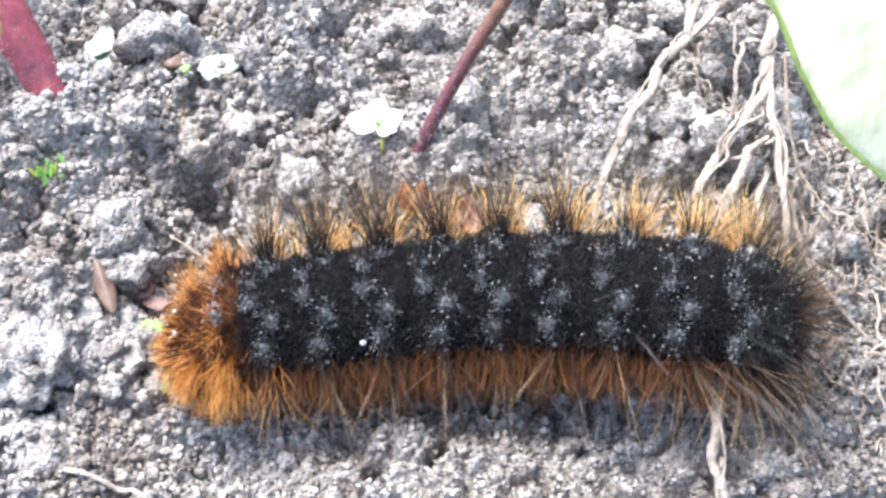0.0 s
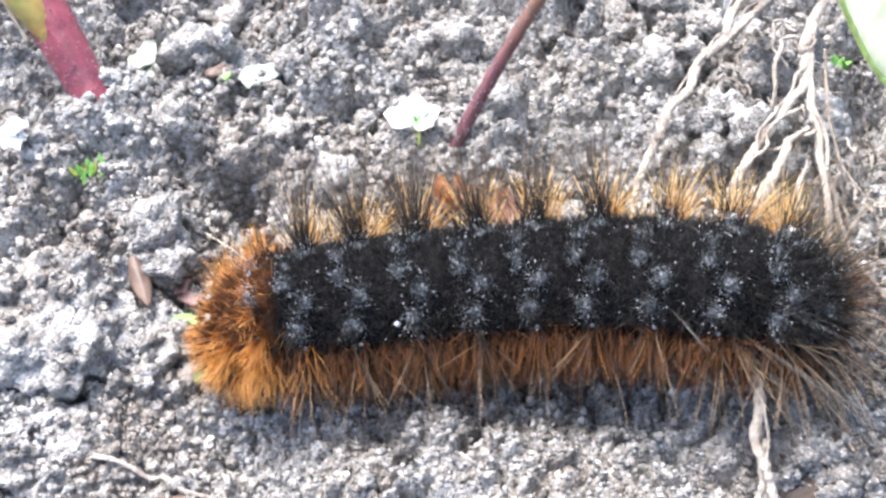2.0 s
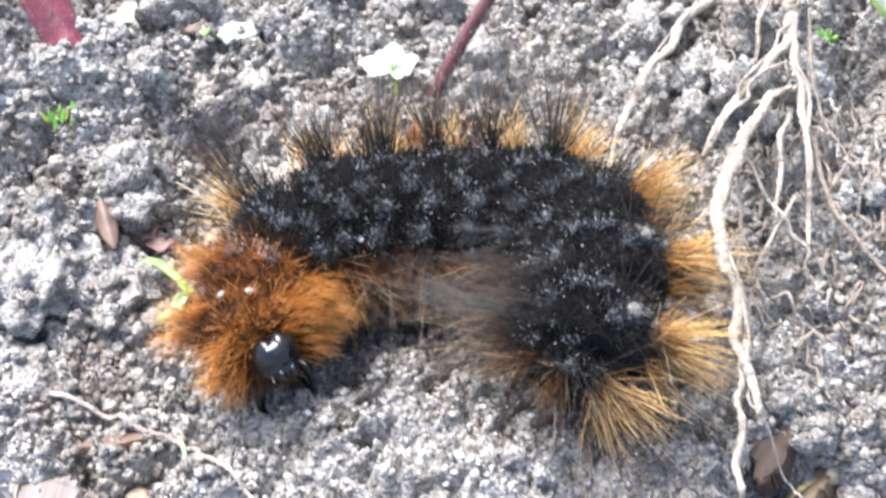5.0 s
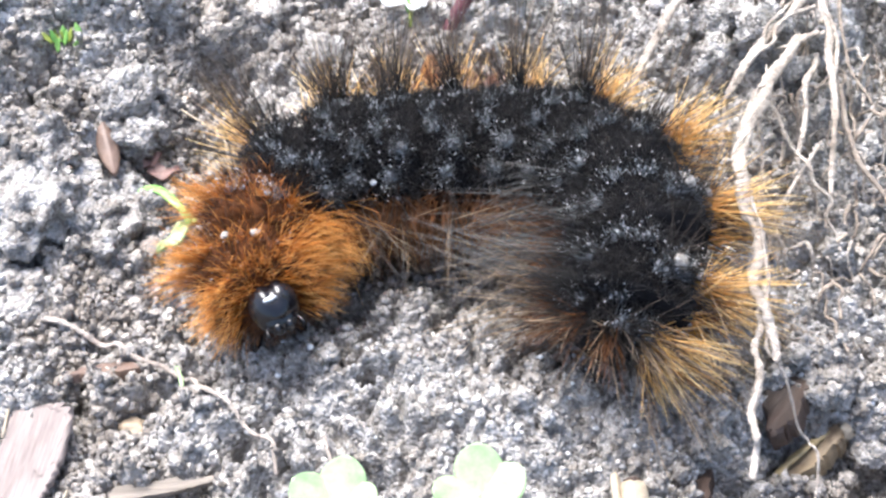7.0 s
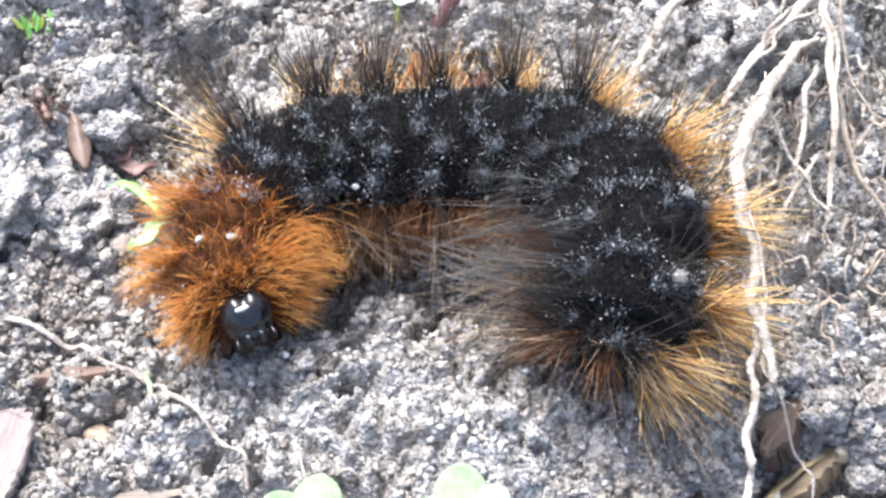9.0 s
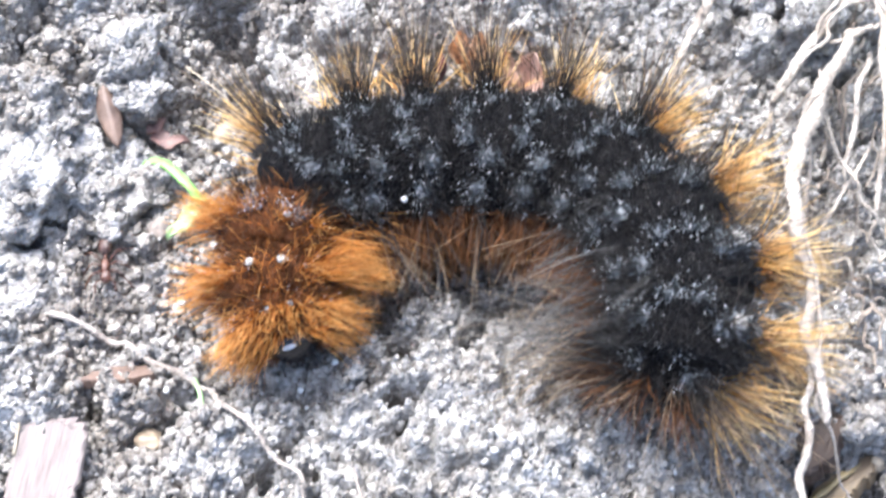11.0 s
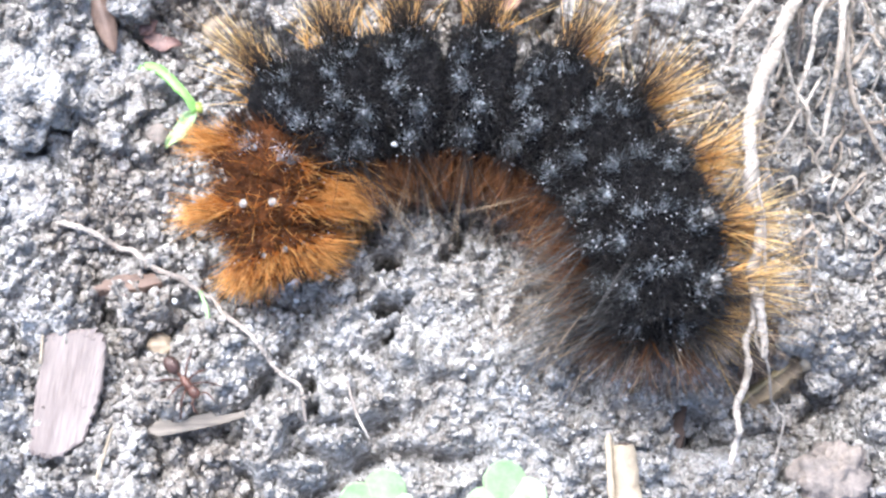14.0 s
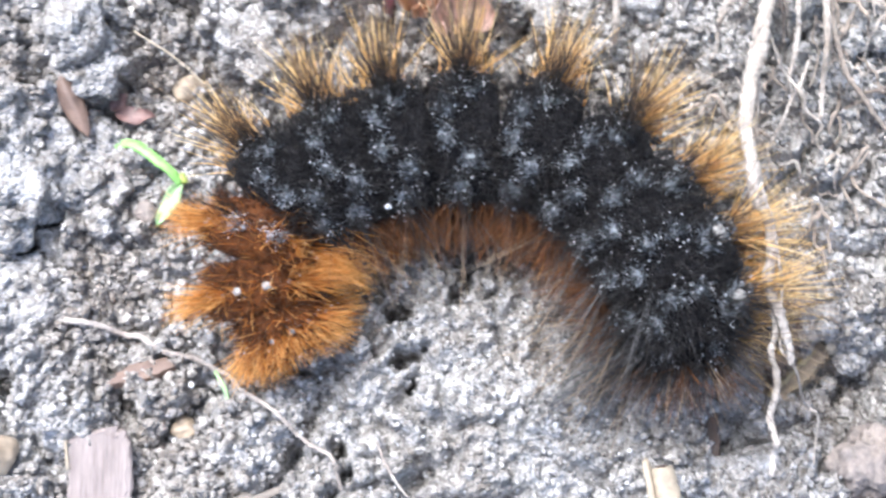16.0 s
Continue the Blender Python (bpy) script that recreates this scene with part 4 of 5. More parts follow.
def leaf_blade(length, width, curl, n=26, m=13, thick=0.012, fold=0.12, wave=0.0):
    """A thick leaf blade along x with a fold along its rib."""
    s, w = np.linspace(0, 1, n), np.linspace(-1, 1, m)
    half = width * (np.sin(np.pi * s**0.8) ** 0.75 + 0.02)
    x = np.repeat(s * length, m)
    y = np.outer(half, w).ravel()
    z = (curl * s[:, None] ** 2 + fold * np.abs(w)[None, :] ** 1.2 * half[:, None] + wave * np.sin(9 * s)[:, None] * w[None, :] ** 2).ravel()
    top = np.stack([x, y, z + thick / 2], 1)
    low = np.stack([x, y, z - thick / 2], 1)
    k = n * m
    f = []
    for i in range(n - 1):
        for j in range(m - 1):
            a = i * m + j
            f += [(a, a + m, a + m + 1, a + 1), (k + a, k + a + 1, k + a + m + 1, k + a + m)]
    edge = [j for j in range(m)] + [i * m + m - 1 for i in range(1, n)] + [(n - 1) * m + j for j in range(m - 2, -1, -1)] + [i * m for i in range(n - 2, 0, -1)]
    f += [(a, b, k + b, k + a) for a, b in zip(edge, edge[1:] + edge[:1])]
    return np.concatenate([top, low]), f


def build_big_leaf():
    """A broad blade whose near edge curves down over the soil; it goes on behind the edge."""
    o = np.array([2.4, -3.0, 2.7])
    t = thing("broad_leaf", o, "large pale green leaf hanging over the soil", "leaf")
    edge = smooth_line([(1.0, -3.95, 5.4), (1.35, -3.69, 4.79), (1.81, -3.30, 4.02), (2.10, -3.12, 3.30), (2.41, -2.99, 2.67), (2.97, -2.97, 2.05), (3.7, -3.0, 1.75), (4.5, -2.9, 1.9)], 50)
    other = edge + np.array([1.3, 1.3, 0.5]) + np.linspace(0, 1, 50)[:, None] * np.array([-0.3, 0.3, 0.4])
    m = 25
    w = np.linspace(0, 1, m)
    grid = edge[:, None] * (1 - w)[None, :, None] + other[:, None] * w[None, :, None]
    way = np.cross(np.gradient(edge, axis=0), other - edge)
    way /= np.linalg.norm(way, axis=1)[:, None]
    if way[20, 2] < 0:
        way = -way
    vein = 0.03 * np.sin(np.linspace(0, 26, 50)[:, None] + 9 * w[None, :]) * np.sin(np.pi * w)[None, :] + 0.18 * np.sin(np.pi * w)[None, :]
    grid = grid + way[:, None] * vein[:, :, None]
    top, low = grid.reshape(-1, 3) - o, (grid - 0.02 * way[:, None]).reshape(-1, 3) - o
    k = 50 * m
    f = []
    for i in range(49):
        for j in range(m - 1):
            a = i * m + j
            f += [(a, a + m, a + m + 1, a + 1), (k + a, k + a + 1, k + a + m + 1, k + a + m)]
    rim = [j for j in range(m)] + [i * m + m - 1 for i in range(1, 50)] + [49 * m + j for j in range(m - 2, -1, -1)] + [i * m for i in range(48, 0, -1)]
    f += [(a, b, k + b, k + a) for a, b in zip(rim, rim[1:] + rim[:1])]
    part("blade", (np.concatenate([top, low]), f), LEAF, t)
    part("rim", tube(np.c_[edge - o, np.full(50, 0.014)], 100, 8, 0.08, 9), LEAF_RIM, t, "bright green leaf edge")
    part("midrib", tube(np.c_[(grid[:, 12] - 0.01 * way) - o, np.linspace(0.05, 0.02, 50)], 60, 8, 0.03, 10), LEAF_RIM, t)


def build_clover(x, y, z, turn, sizes):
    g = ground_z(x, y)
    t = thing("clover_seedling", (x, y, g), "pale green clover seedling with round leaflets", "seedling", "clover seedlings")
    part("stem", tube([(0, 0, -0.08, 0.02), (0.02, 0.0, (z - g) * 0.5, 0.018), (0, 0, z - g, 0.016)], 10, 8), SPROUT, t)
    for a, s in sizes:
        v, f = leaf_blade(s, s * 0.52, 0.05, 16, 11, 0.012, -0.1)
        x_, w_ = v[:, 0] / s, v[:, 1]
        v[:, 1] = w_ * (0.55 + 0.6 * np.clip(x_, 0, 1))
        v[:, 0] -= 0.10 * s * np.clip(x_ - 0.6, 0, 1) * np.exp(-((w_ / (0.16 * s)) ** 2))
        part("leaflet", moved((v, f), (0, 0, z - g), (0, -12, a + turn)), CLOVER, t)


def build_flower():
    x, y = -0.22, -0.72
    t = thing("fallen_flower", (x, y, ground_z(x, y) + 0.05), "small white flower lying on the soil", "flower")
    for a, s, tip in ((18, 0.25, -6), (84, 0.25, -28), (128, 0.22, -18), (166, 0.28, -6), (-28, 0.19, 4)):
        part("petal", moved(leaf_blade(s * 0.85, s * 0.40, 0.03, 12, 9, 0.012, 0.12, 0.01), (0, 0, 0.07), (0, tip, a)), PETAL, t)
    part("flower_stalk", tube([(0.02, -0.02, 0.06, 0.018), (0.03, -0.09, 0.03, 0.015), (0.02, -0.15, -0.04, 0.012)], 10, 7), STEM_GREEN, t, "short green flower stalk")
    part("calyx", moved(BALL[3], (0.02, -0.03, 0.04), (0, 0, 0), (0.035, 0.035, 0.05)), SPROUT, t, "green flower base")
    for a in (60, 110, 150):
        part("stamen", tube([(0.02, -0.02, 0.06, 0.008), (0.02 + 0.05 * math.cos(radians(a)), 0.05 * math.sin(radians(a)), 0.14, 0.006)], 5, 5), SPROUT, t)


def build_sprout():
    x, y = -1.74, -2.14
    g = ground_z(x, y)
    t = thing("green_sprout", (x, y, g), "curled fresh green sprout on the soil", "sprout")
    part("shoot", tube([(-0.44, 0.24, 0.08, 0.014), (-0.34, 0.27, 0.14, 0.030), (-0.22, 0.24, 0.18, 0.042), (-0.10, 0.15, 0.19, 0.040), (0.0, 0.05, 0.17, 0.034), (0.05, -0.04, 0.12, 0.03)], 28, 10, 0.06, 12, 0.45, 0.006), SPROUT, t)
    part("seed_leaf", moved(leaf_blade(0.34, 0.055, 0.04, 14, 9, 0.02, 0.3, 0.03), (0.06, -0.03, 0.12), (0, 6, 238)), CLOVER, t, "pale green seed leaf")
    part("tip", moved(lump(2, 19, 0.4, 0.2), (0.07, 0.0, 0.12), (0, 0, 30), (0.03, 0.05, 0.025)), STEM_GREEN, t)


# ---- roots, wood and litter ----
def root_strand(parent, pts, seed, mat=ROOT):
    """A crooked root; a thick one has thinner ones clinging to it."""
    pts = np.array(pts, float)
    pts[:, 3] *= 0.70
    thick = pts[:, 3].max() > 0.028
    part("rootlet", tube(pts, max(14, min(110, 12 * len(pts))), 9 if thick else 6, 0.11, seed, 0.75, 0.016), mat, parent)
    if thick and len(pts) > 4:
        r = np.random.default_rng(seed + 500)
        for k in range(1 if mat is ROOT_BROWN else 2):
            i = int(r.integers(0, len(pts) - 3))
            q = pts[i:i + int(r.integers(4, 7))].copy()
            q[:, :2] += r.normal(size=2) * 0.03 + r.normal(size=(len(q), 2)) * 0.02
            q[:, 2] += 0.01
            q[:, 3] = 0.007 + 0.008 * r.random()
            part("rootlet", tube(q, 12 * len(q), 6, 0.15, seed + 600 + k, 0.9, 0.02), mat, parent)


def build_root_clump():
    o = np.array([2.69, -0.6, 0.0])
    t = thing("root_clump", o, "tangle of pale tan roots lying on the soil", "roots")

    def strand(pts, seed, mat=ROOT):
        p = np.array(pts, float)
        p[:, :3] -= o
        root_strand(t, p, seed, mat)
    strand([(3.05, 0.45, 0.62, 0.06), (2.82, -0.05, 0.60, 0.065), (2.72, -0.32, 0.55, 0.075), (2.69, -0.62, 0.50, 0.06), (2.66, -1.0, 0.48, 0.045), (2.63, -1.45, 0.42, 0.04), (2.62, -1.9, 0.30, 0.035), (2.56, -2.3, 0.10, 0.02)], 21)
    strand([(2.72, -0.35, 0.52, 0.04), (2.62, -0.72, 0.52, 0.05), (2.40, -0.98, 0.52, 0.048), (2.19, -1.31, 0.50, 0.045), (1.95, -1.62, 0.36, 0.03), (1.88, -1.8, 0.15, 0.02)], 22)
    strand([(2.58, -1.3, 0.46, 0.03), (2.45, -1.6, 0.40, 0.03), (2.42, -1.85, 0.30, 0.026), (2.40, -2.2, 0.10, 0.016)], 26)
    strand([(2.68, -1.3, 0.42, 0.02), (2.72, -1.6, 0.30, 0.028), (2.80, -1.95, 0.12, 0.03), (2.95, -2.25, 0.0, 0.03), (3.15, -2.5, -0.12, 0.026)], 27, ROOT_BROWN)
    strand([(2.22, -1.75, 0.42, 0.02), (2.30, -1.98, 0.30, 0.024), (2.44, -2.2, 0.18, 0.022), (2.55, -2.42, 0.05, 0.018), (2.60, -2.65, -0.1, 0.012)], 28)
    strand([(2.55, -1.9, 0.20, 0.014), (2.42, -2.1, 0.18, 0.018), (2.28, -2.33, 0.12, 0.016), (2.12, -2.55, 0.05, 0.012)], 29)
    strand([(2.70, -0.25, 0.58, 0.03), (2.55, -0.30, 0.62, 0.026), (2.46, -0.48, 0.55, 0.03), (2.44, -0.72, 0.40, 0.02), (2.40, -0.9, 0.25, 0.014)], 30)
    strand([(2.66, -0.2, 0.62, 0.02), (2.54, -0.12, 0.66, 0.018), (2.50, -0.3, 0.6, 0.018), (2.58, -0.45, 0.5, 0.016)], 31)
    strand([(2.68, -1.05, 0.44, 0.022), (2.50, -1.12, 0.46, 0.03), (2.38, -1.22, 0.44, 0.03), (2.30, -1.1, 0.3, 0.016)], 32)
    strand([(2.10, -1.85, 0.42, 0.02), (2.12, -2.15, 0.3, 0.018), (2.05, -2.5, 0.15, 0.014), (2.10, -2.8, 0.0, 0.01)], 33)
    strand([(2.86, -0.3, 0.5, 0.02), (2.82, -0.7, 0.4, 0.022), (2.85, -1.1, 0.22, 0.018), (3.0, -1.5, 0.02, 0.014), (3.1, -1.9, -0.1, 0.01)], 34, ROOT_BROWN)
    r = np.random.default_rng(40)
    for k in range(110):
        a = np.array([r.uniform(2.1, 3.5), r.uniform(-2.8, 0.3), 0.0])
        a[2] = ground_z(a[0], a[1]) + r.uniform(0.03, 0.2)
        pts = [(*a, 0.009)]
        w = r.uniform(0, 2 * np.pi)
        for _ in range(4):
            w += r.normal() * 0.7
            a = a + 0.18 * np.array([math.cos(w) * 0.6, math.sin(w), 0])
            a[2] = ground_z(a[0], a[1]) + r.uniform(0.02, 0.14)
            pts.append((*a, 0.009 + 0.016 * r.random() ** 2))
        strand(pts, 50 + k, ROOT if k % 2 else ROOT_BROWN)


def build_sprung_root():
    """The root that the tail lies on at first, and that springs up when it goes."""
    o = np.array([2.42, -1.27, 0.50])
    t = thing("sprung_root", o, "long pale root springing up from under the fur", "root")

    def strand(pts, seed):
        p = np.array(pts, float)
        p[:, :3] -= o
        root_strand(t, p, seed)
    strand([(2.60, -1.10, 0.46, 0.03), (2.42, -1.27, 0.50, 0.045), (2.27, -1.55, 0.54, 0.065), (2.09, -1.95, 0.58, 0.078), (1.97, -2.25, 0.60, 0.076), (1.91, -2.60, 0.62, 0.066), (1.91, -2.93, 0.62, 0.058), (1.93, -3.25, 0.60, 0.052), (1.91, -3.58, 0.57, 0.048), (1.93, -3.78, 0.54, 0.040), (1.96, -3.92, 0.50, 0.03)], 23)
    strand([(1.93, -3.45, 0.55, 0.03), (1.88, -3.75, 0.50, 0.03), (1.84, -4.05, 0.47, 0.036), (1.80, -4.33, 0.42, 0.034), (1.81, -4.55, 0.30, 0.03)], 24)
    strand([(1.94, -3.72, 0.52, 0.018), (1.99, -3.97, 0.36, 0.014), (2.10, -4.15, 0.10, 0.012), (2.20, -4.2, 0.02, 0.012), (2.18, -4.5, -0.1, 0.01)], 25)
    return t


def build_long_root():
    o = np.array([2.0, 0.0, 0.0])
    t = thing("long_root", o, "long pale forked root lying across the soil", "root")

    def strand(pts, seed):
        p = np.array(pts, float)
        p[:, :3] -= o
        root_strand(t, p, seed)
    strand([(3.3, 0.95, 0.30, 0.05), (3.03, 0.86, 0.38, 0.05), (2.68, 0.60, 0.42, 0.05), (2.31, 0.12, 0.42, 0.052), (2.05, -0.12, 0.42, 0.06), (1.74, -0.57, 0.36, 0.05), (1.50, -1.0, 0.30, 0.045), (1.38, -1.3, 0.16, 0.04), (1.30, -1.6, -0.05, 0.03)], 61)
    strand([(3.2, 1.05, 0.30, 0.045), (3.0, 0.98, 0.36, 0.045), (2.69, 0.88, 0.38, 0.045), (2.41, 0.55, 0.40, 0.045), (2.20, 0.12, 0.42, 0.05), (2.08, -0.08, 0.42, 0.04)], 62)
    strand([(2.07, -0.1, 0.42, 0.03), (1.93, -0.12, 0.36, 0.026), (1.86, -0.25, 0.2, 0.016)], 63)


def build_fine_root():
    pts = [(-2.50, -3.03), (-2.12, -3.12), (-1.90, -3.28), (-1.63, -3.39), (-1.42, -3.55), (-1.28, -3.71), (-1.08, -3.92), (-0.86, -4.12), (-0.80, -4.3)]
    o = np.array([-1.6, -3.4, ground_z(-1.6, -3.4)])
    t = thing("thin_root", o, "thin dusty tan root lying on the soil", "root")
    q = smooth_line(np.array(pts), 30)
    p = np.array([(x, y, max(ground_z(x + d, y + e) for d in (-0.05, 0, 0.05) for e in (-0.05, 0, 0.05)) + 0.01, 0.036 - 0.0006 * i) for i, (x, y) in enumerate(q)])
    p[1:-1, 2] = (p[:-2, 2] + p[1:-1, 2] + p[2:, 2]) / 3 + 0.01
    p[:, :3] -= o
    root_strand(t, p, 71, ROOT_DUSTY)
    root_strand(t, np.array([(*p[7, :3], 0.016), (*(p[7, :3] + (-0.05, -0.12, 0.0)), 0.010), (*(p[7, :3] + (-0.06, -0.18, -0.04)), 0.006)]), 72, ROOT_DUSTY)


def chip(outline, thick, seed, bend=0.02, ragged=0.009):
    """A broken flake with ragged edges, from a rough outline in x, y."""
    r = np.random.default_rng(seed)
    q = np.array(outline, float)
    n = 10
    ring = np.concatenate([q[i] + (q[(i + 1) % len(q)] - q[i]) * np.linspace(0, 1, n, endpoint=False)[:, None] for i in range(len(q))])
    ring += r.normal(size=ring.shape) * ragged * np.ptp(q[:, 1])
    c = ring.mean(0)
    layers = [(1.0, -0.5), (1.03, 0.0), (1.01, 0.35), (0.96, 0.5)]
    m = len(ring)
    v = []
    for s, h in layers:
        xy = c + (ring - c) * s
        z = h * thick + bend * np.sin(3 * xy[:, 0] + seed) + (r.normal(size=m) * 0.006 if h < 0.4 else 0)
        v.append(np.c_[xy, z])
    f = [(k * m + i, k * m + (i + 1) % m, (k + 1) * m + (i + 1) % m, (k + 1) * m + i) for k in range(len(layers) - 1) for i in range(m)]
    f += [tuple(range(m))[::-1], tuple((len(layers) - 1) * m + i for i in range(m))]
    return np.concatenate(v), f


def litter(name, x, y, lift, shape, mat, label, category, turn=(0, 0, 0), group=""):
    """A loose piece of one mesh lying on the soil."""
    ob = part(name, shape, mat, smooth=category not in ("bark", "litter", "splinter", "wood", "twig"))
    g = max(ground_z(x + dx, y + dy) for dx in (-0.05, 0, 0.05) for dy in (-0.05, 0, 0.05)) - 0.04
    if category in ("bark", "splinter"):  # stiff: it rests on the highest points under it
        g = max(ground_z(x + dx, y + dy) for dx in (-0.16, 0, 0.16) for dy in (-0.28, 0, 0.28)) - 0.08
    ob.matrix_basis = pose(x * CM, y * CM, (g + lift) * CM, *turn)
    return tagged(ob, label, category, group)


def build_litter():
    flake = litter("bark_flake", -2.31, -4.17, 0.11, chip([(-0.20, 0.36), (0.10, 0.41), (0.19, 0.34), (0.20, -0.05), (0.14, -0.30), (-0.02, -0.42), (-0.17, -0.40), (-0.20, 0.0)], 0.05, 1, 0.008), BARK, "pinkish grey weathered bark flake on soil", "bark", (3, -4, -4))
    part("split_layer", moved(chip([(-0.19, 0.34), (0.08, 0.37), (0.17, 0.31), (0.175, 0.0), (0.13, -0.10), (0.02, -0.04), (-0.08, -0.16), (-0.18, -0.08)], 0.012, 6, 0.008, 0.014), (0, 0, 0.028)), BARK, flake, "upper layer of split bark", smooth=False)
    part("fibre", tube([(-0.20, 0.16, 0.03, 0.012), (-0.21, 0.38, 0.05, 0.010), (-0.17, 0.56, 0.02, 0.006)], 12, 6, 0.1, 7), WOOD_PALE, flake, "pale loose fibre")
    litter("brown_flake", -2.36, -1.62, 0.0, moved(leaf_blade(0.44, 0.075, -0.06, 16, 9, 0.03, -0.6), (-0.03, 0.2, 0.05), (0, 0, -72)), WOOD_BROWN, "small curled brown leaf scale on the soil", "scale", (8, 10, 4))
    twig = litter("rotten_twig", 2.22, -3.92, 0.05, chip([(-0.36, -0.14), (-0.26, -0.02), (0.0, 0.08), (0.18, 0.11), (0.36, 0.10), (0.33, 0.0), (0.14, -0.06), (-0.1, -0.10), (-0.26, -0.19)], 0.15, 81, 0.04, 0.03), WOOD_TWIG, "short rotten yellow-brown twig with a pale tip", "twig", (-12, -14, 24))
    part("split_face", tube([(-0.30, -0.12, 0.07, 0.012), (-0.1, -0.02, 0.09, 0.024), (0.12, 0.04, 0.09, 0.026), (0.30, 0.07, 0.07, 0.015)], 20, 7, 0.3, 84, 0.6), WOOD_STRIPE, twig, "pale yellow split wood")
    part("tip", moved(lump(3, 85, 0.4, 0.3), (0.37, 0.06, 0.03), size=(0.06, 0.05, 0.06)), WOOD_PALE, twig, "pale broken tip")
    litter("dark_wood_splinter", 2.20, -3.55, -0.08, chip([(-0.38, -0.16), (-0.2, 0.06), (0.1, 0.14), (0.42, 0.13), (0.40, -0.02), (0.1, -0.08), (-0.2, -0.22)], 0.14, 82, 0.03, 0.03), WOOD, "dark brown rotten wood splinter in the soil", "wood", (-20, -8, 44))
    litter("dark_wood_splinter", 1.52, -4.30, -0.12, chip([(-0.3, -0.10), (-0.1, 0.08), (0.25, 0.10), (0.32, -0.04), (0.0, -0.12)], 0.12, 86, 0.03, 0.03), WOOD, "dark brown rotten wood splinter in the soil", "wood", (-15, 10, 65))
    litter("wood_flake", -2.05, -3.42, -0.08, chip([(-0.22, -0.04), (-0.05, 0.08), (0.2, 0.07), (0.24, -0.01), (0.0, -0.07)], 0.06, 87, 0.02, 0.03), WOOD_BROWN, "dull brown flake of wood in the soil", "wood", (-25, 5, 6))
    stalk = litter("dry_stalk", 1.20, -4.70, 0.05, tube([(-0.02, 0.28, 0.10, 0.075), (0, 0.05, 0.08, 0.085), (0.03, -0.2, 0.05, 0.09), (0.08, -0.7, -0.05, 0.09)], 24, 10, 0.06, 83, 0.7), WOOD_PALE, "pale dry broken plant stalk", "stalk")
    # the stalk is solid: a dark disc stands for a shaded hollow
    part("dark_end_disc", tube([(-0.02, 0.27, 0.125, 0.035), (-0.02, 0.285, 0.125, 0.05), (-0.02, 0.29, 0.125, 0.02)], 6, 8, 0.2, 88, 0.7), WOOD, stalk, "dark disc standing for shade in the broken end")
    part("torn_strip", tube([(-0.09, 0.24, 0.10, 0.015), (-0.12, 0.32, 0.12, 0.022), (-0.10, 0.0, 0.10, 0.025), (-0.07, -0.3, 0.06, 0.02)], 16, 7, 0.15, 89, 0.5), WOOD_PALE, stalk)
    litter("wood_splinter", -1.50, -4.36, 0.05, chip([(-0.30, -0.02), (-0.24, 0.04), (-0.02, 0.06), (0.10, 0.09), (0.14, 0.06), (0.32, 0.09), (0.31, 0.05), (0.12, 0.0), (0.0, -0.02), (-0.22, -0.06)], 0.04, 3), WOOD_CHIP, "thin pale wood splinter on soil", "splinter", (5, 0, 4))
    litter("brown_husk", 0.02, -1.28, 0.06, join(*(moved(leaf_blade(size, size * 0.30, 0.10, 14, 9, 0.014, 0.5, 0.03), (dx, dy, 0.0), (0, tip, turn)) for size, dx, dy, tip, turn in ((0.24, -0.05, 0.02, -50, 112), (0.22, 0.04, 0.03, -44, 62), (0.18, 0.00, -0.04, -60, 92), (0.15, 0.08, 0.0, -30, 20)))), HUSK, "curled orange-brown dry husk", "husk")
    litter("pink_husk", 0.30, -1.40, 0.08, join(*(moved(leaf_blade(size, size * 0.36, 0.08, 14, 9, 0.014, 0.4, 0.03), (dx, dy, 0.0), (0, tip, turn)) for size, dx, dy, tip, turn in ((0.36, -0.06, 0.0, -50, 110), (0.32, 0.08, 0.0, -46, 66), (0.22, 0.0, -0.04, -30, 160)))), HUSK_PINK, "pale pink dry husk scraps", "husk")
    litter("orange_scrap", 0.77, 1.97, 0.15, chip([(-0.08, 0.16), (0.03, 0.13), (0.10, -0.10), (0.02, -0.16)], 0.05, 4), ORANGE_BIT, "bright orange scrap of plant", "litter", (40, 0, 20))
    litter("purple_flake", 3.31, -0.10, 0.05, chip([(-0.12, 0.22), (0.10, 0.24), (0.15, -0.05), (0.08, -0.20), (-0.10, -0.12)], 0.04, 5), BARK, "dull purple-brown leaf flake", "litter", (30, 10, 0))
    litter("pale_petal", -2.64, 0.84, 0.05, join(moved(leaf_blade(0.46, 0.16, 0.02, 14, 9, 0.015, 0.1, 0.03), (-0.2, 0, 0.02), (0, -4, 15)), moved(leaf_blade(0.34, 0.12, 0.03, 12, 9, 0.015, 0.1, 0.03), (-0.12, 0.03, 0.05), (0, -4, 60))), WITHERED, "withered pale green petal", "petal")
    litter("pale_petal", -1.62, 0.48, 0.10, join(moved(leaf_blade(0.50, 0.11, 0.03, 14, 9, 0.015, 0.1, 0.02), (-0.15, 0, 0), (0, 0, 10)), moved(leaf_blade(0.22, 0.06, 0.04, 12, 9, 0.015, 0.2, 0.03), (-0.1, -0.04, 0.03), (0, 0, -40))), WITHERED, "withered whitish petal scrap", "petal")
    litter("green_scrap", -1.86, 0.42, 0.05, moved(leaf_blade(0.14, 0.04, 0.02, 10, 7, 0.015), (-0.07, 0, 0), (0, -10, 10)), SPROUT, "tiny bright green leaf scrap", "litter")
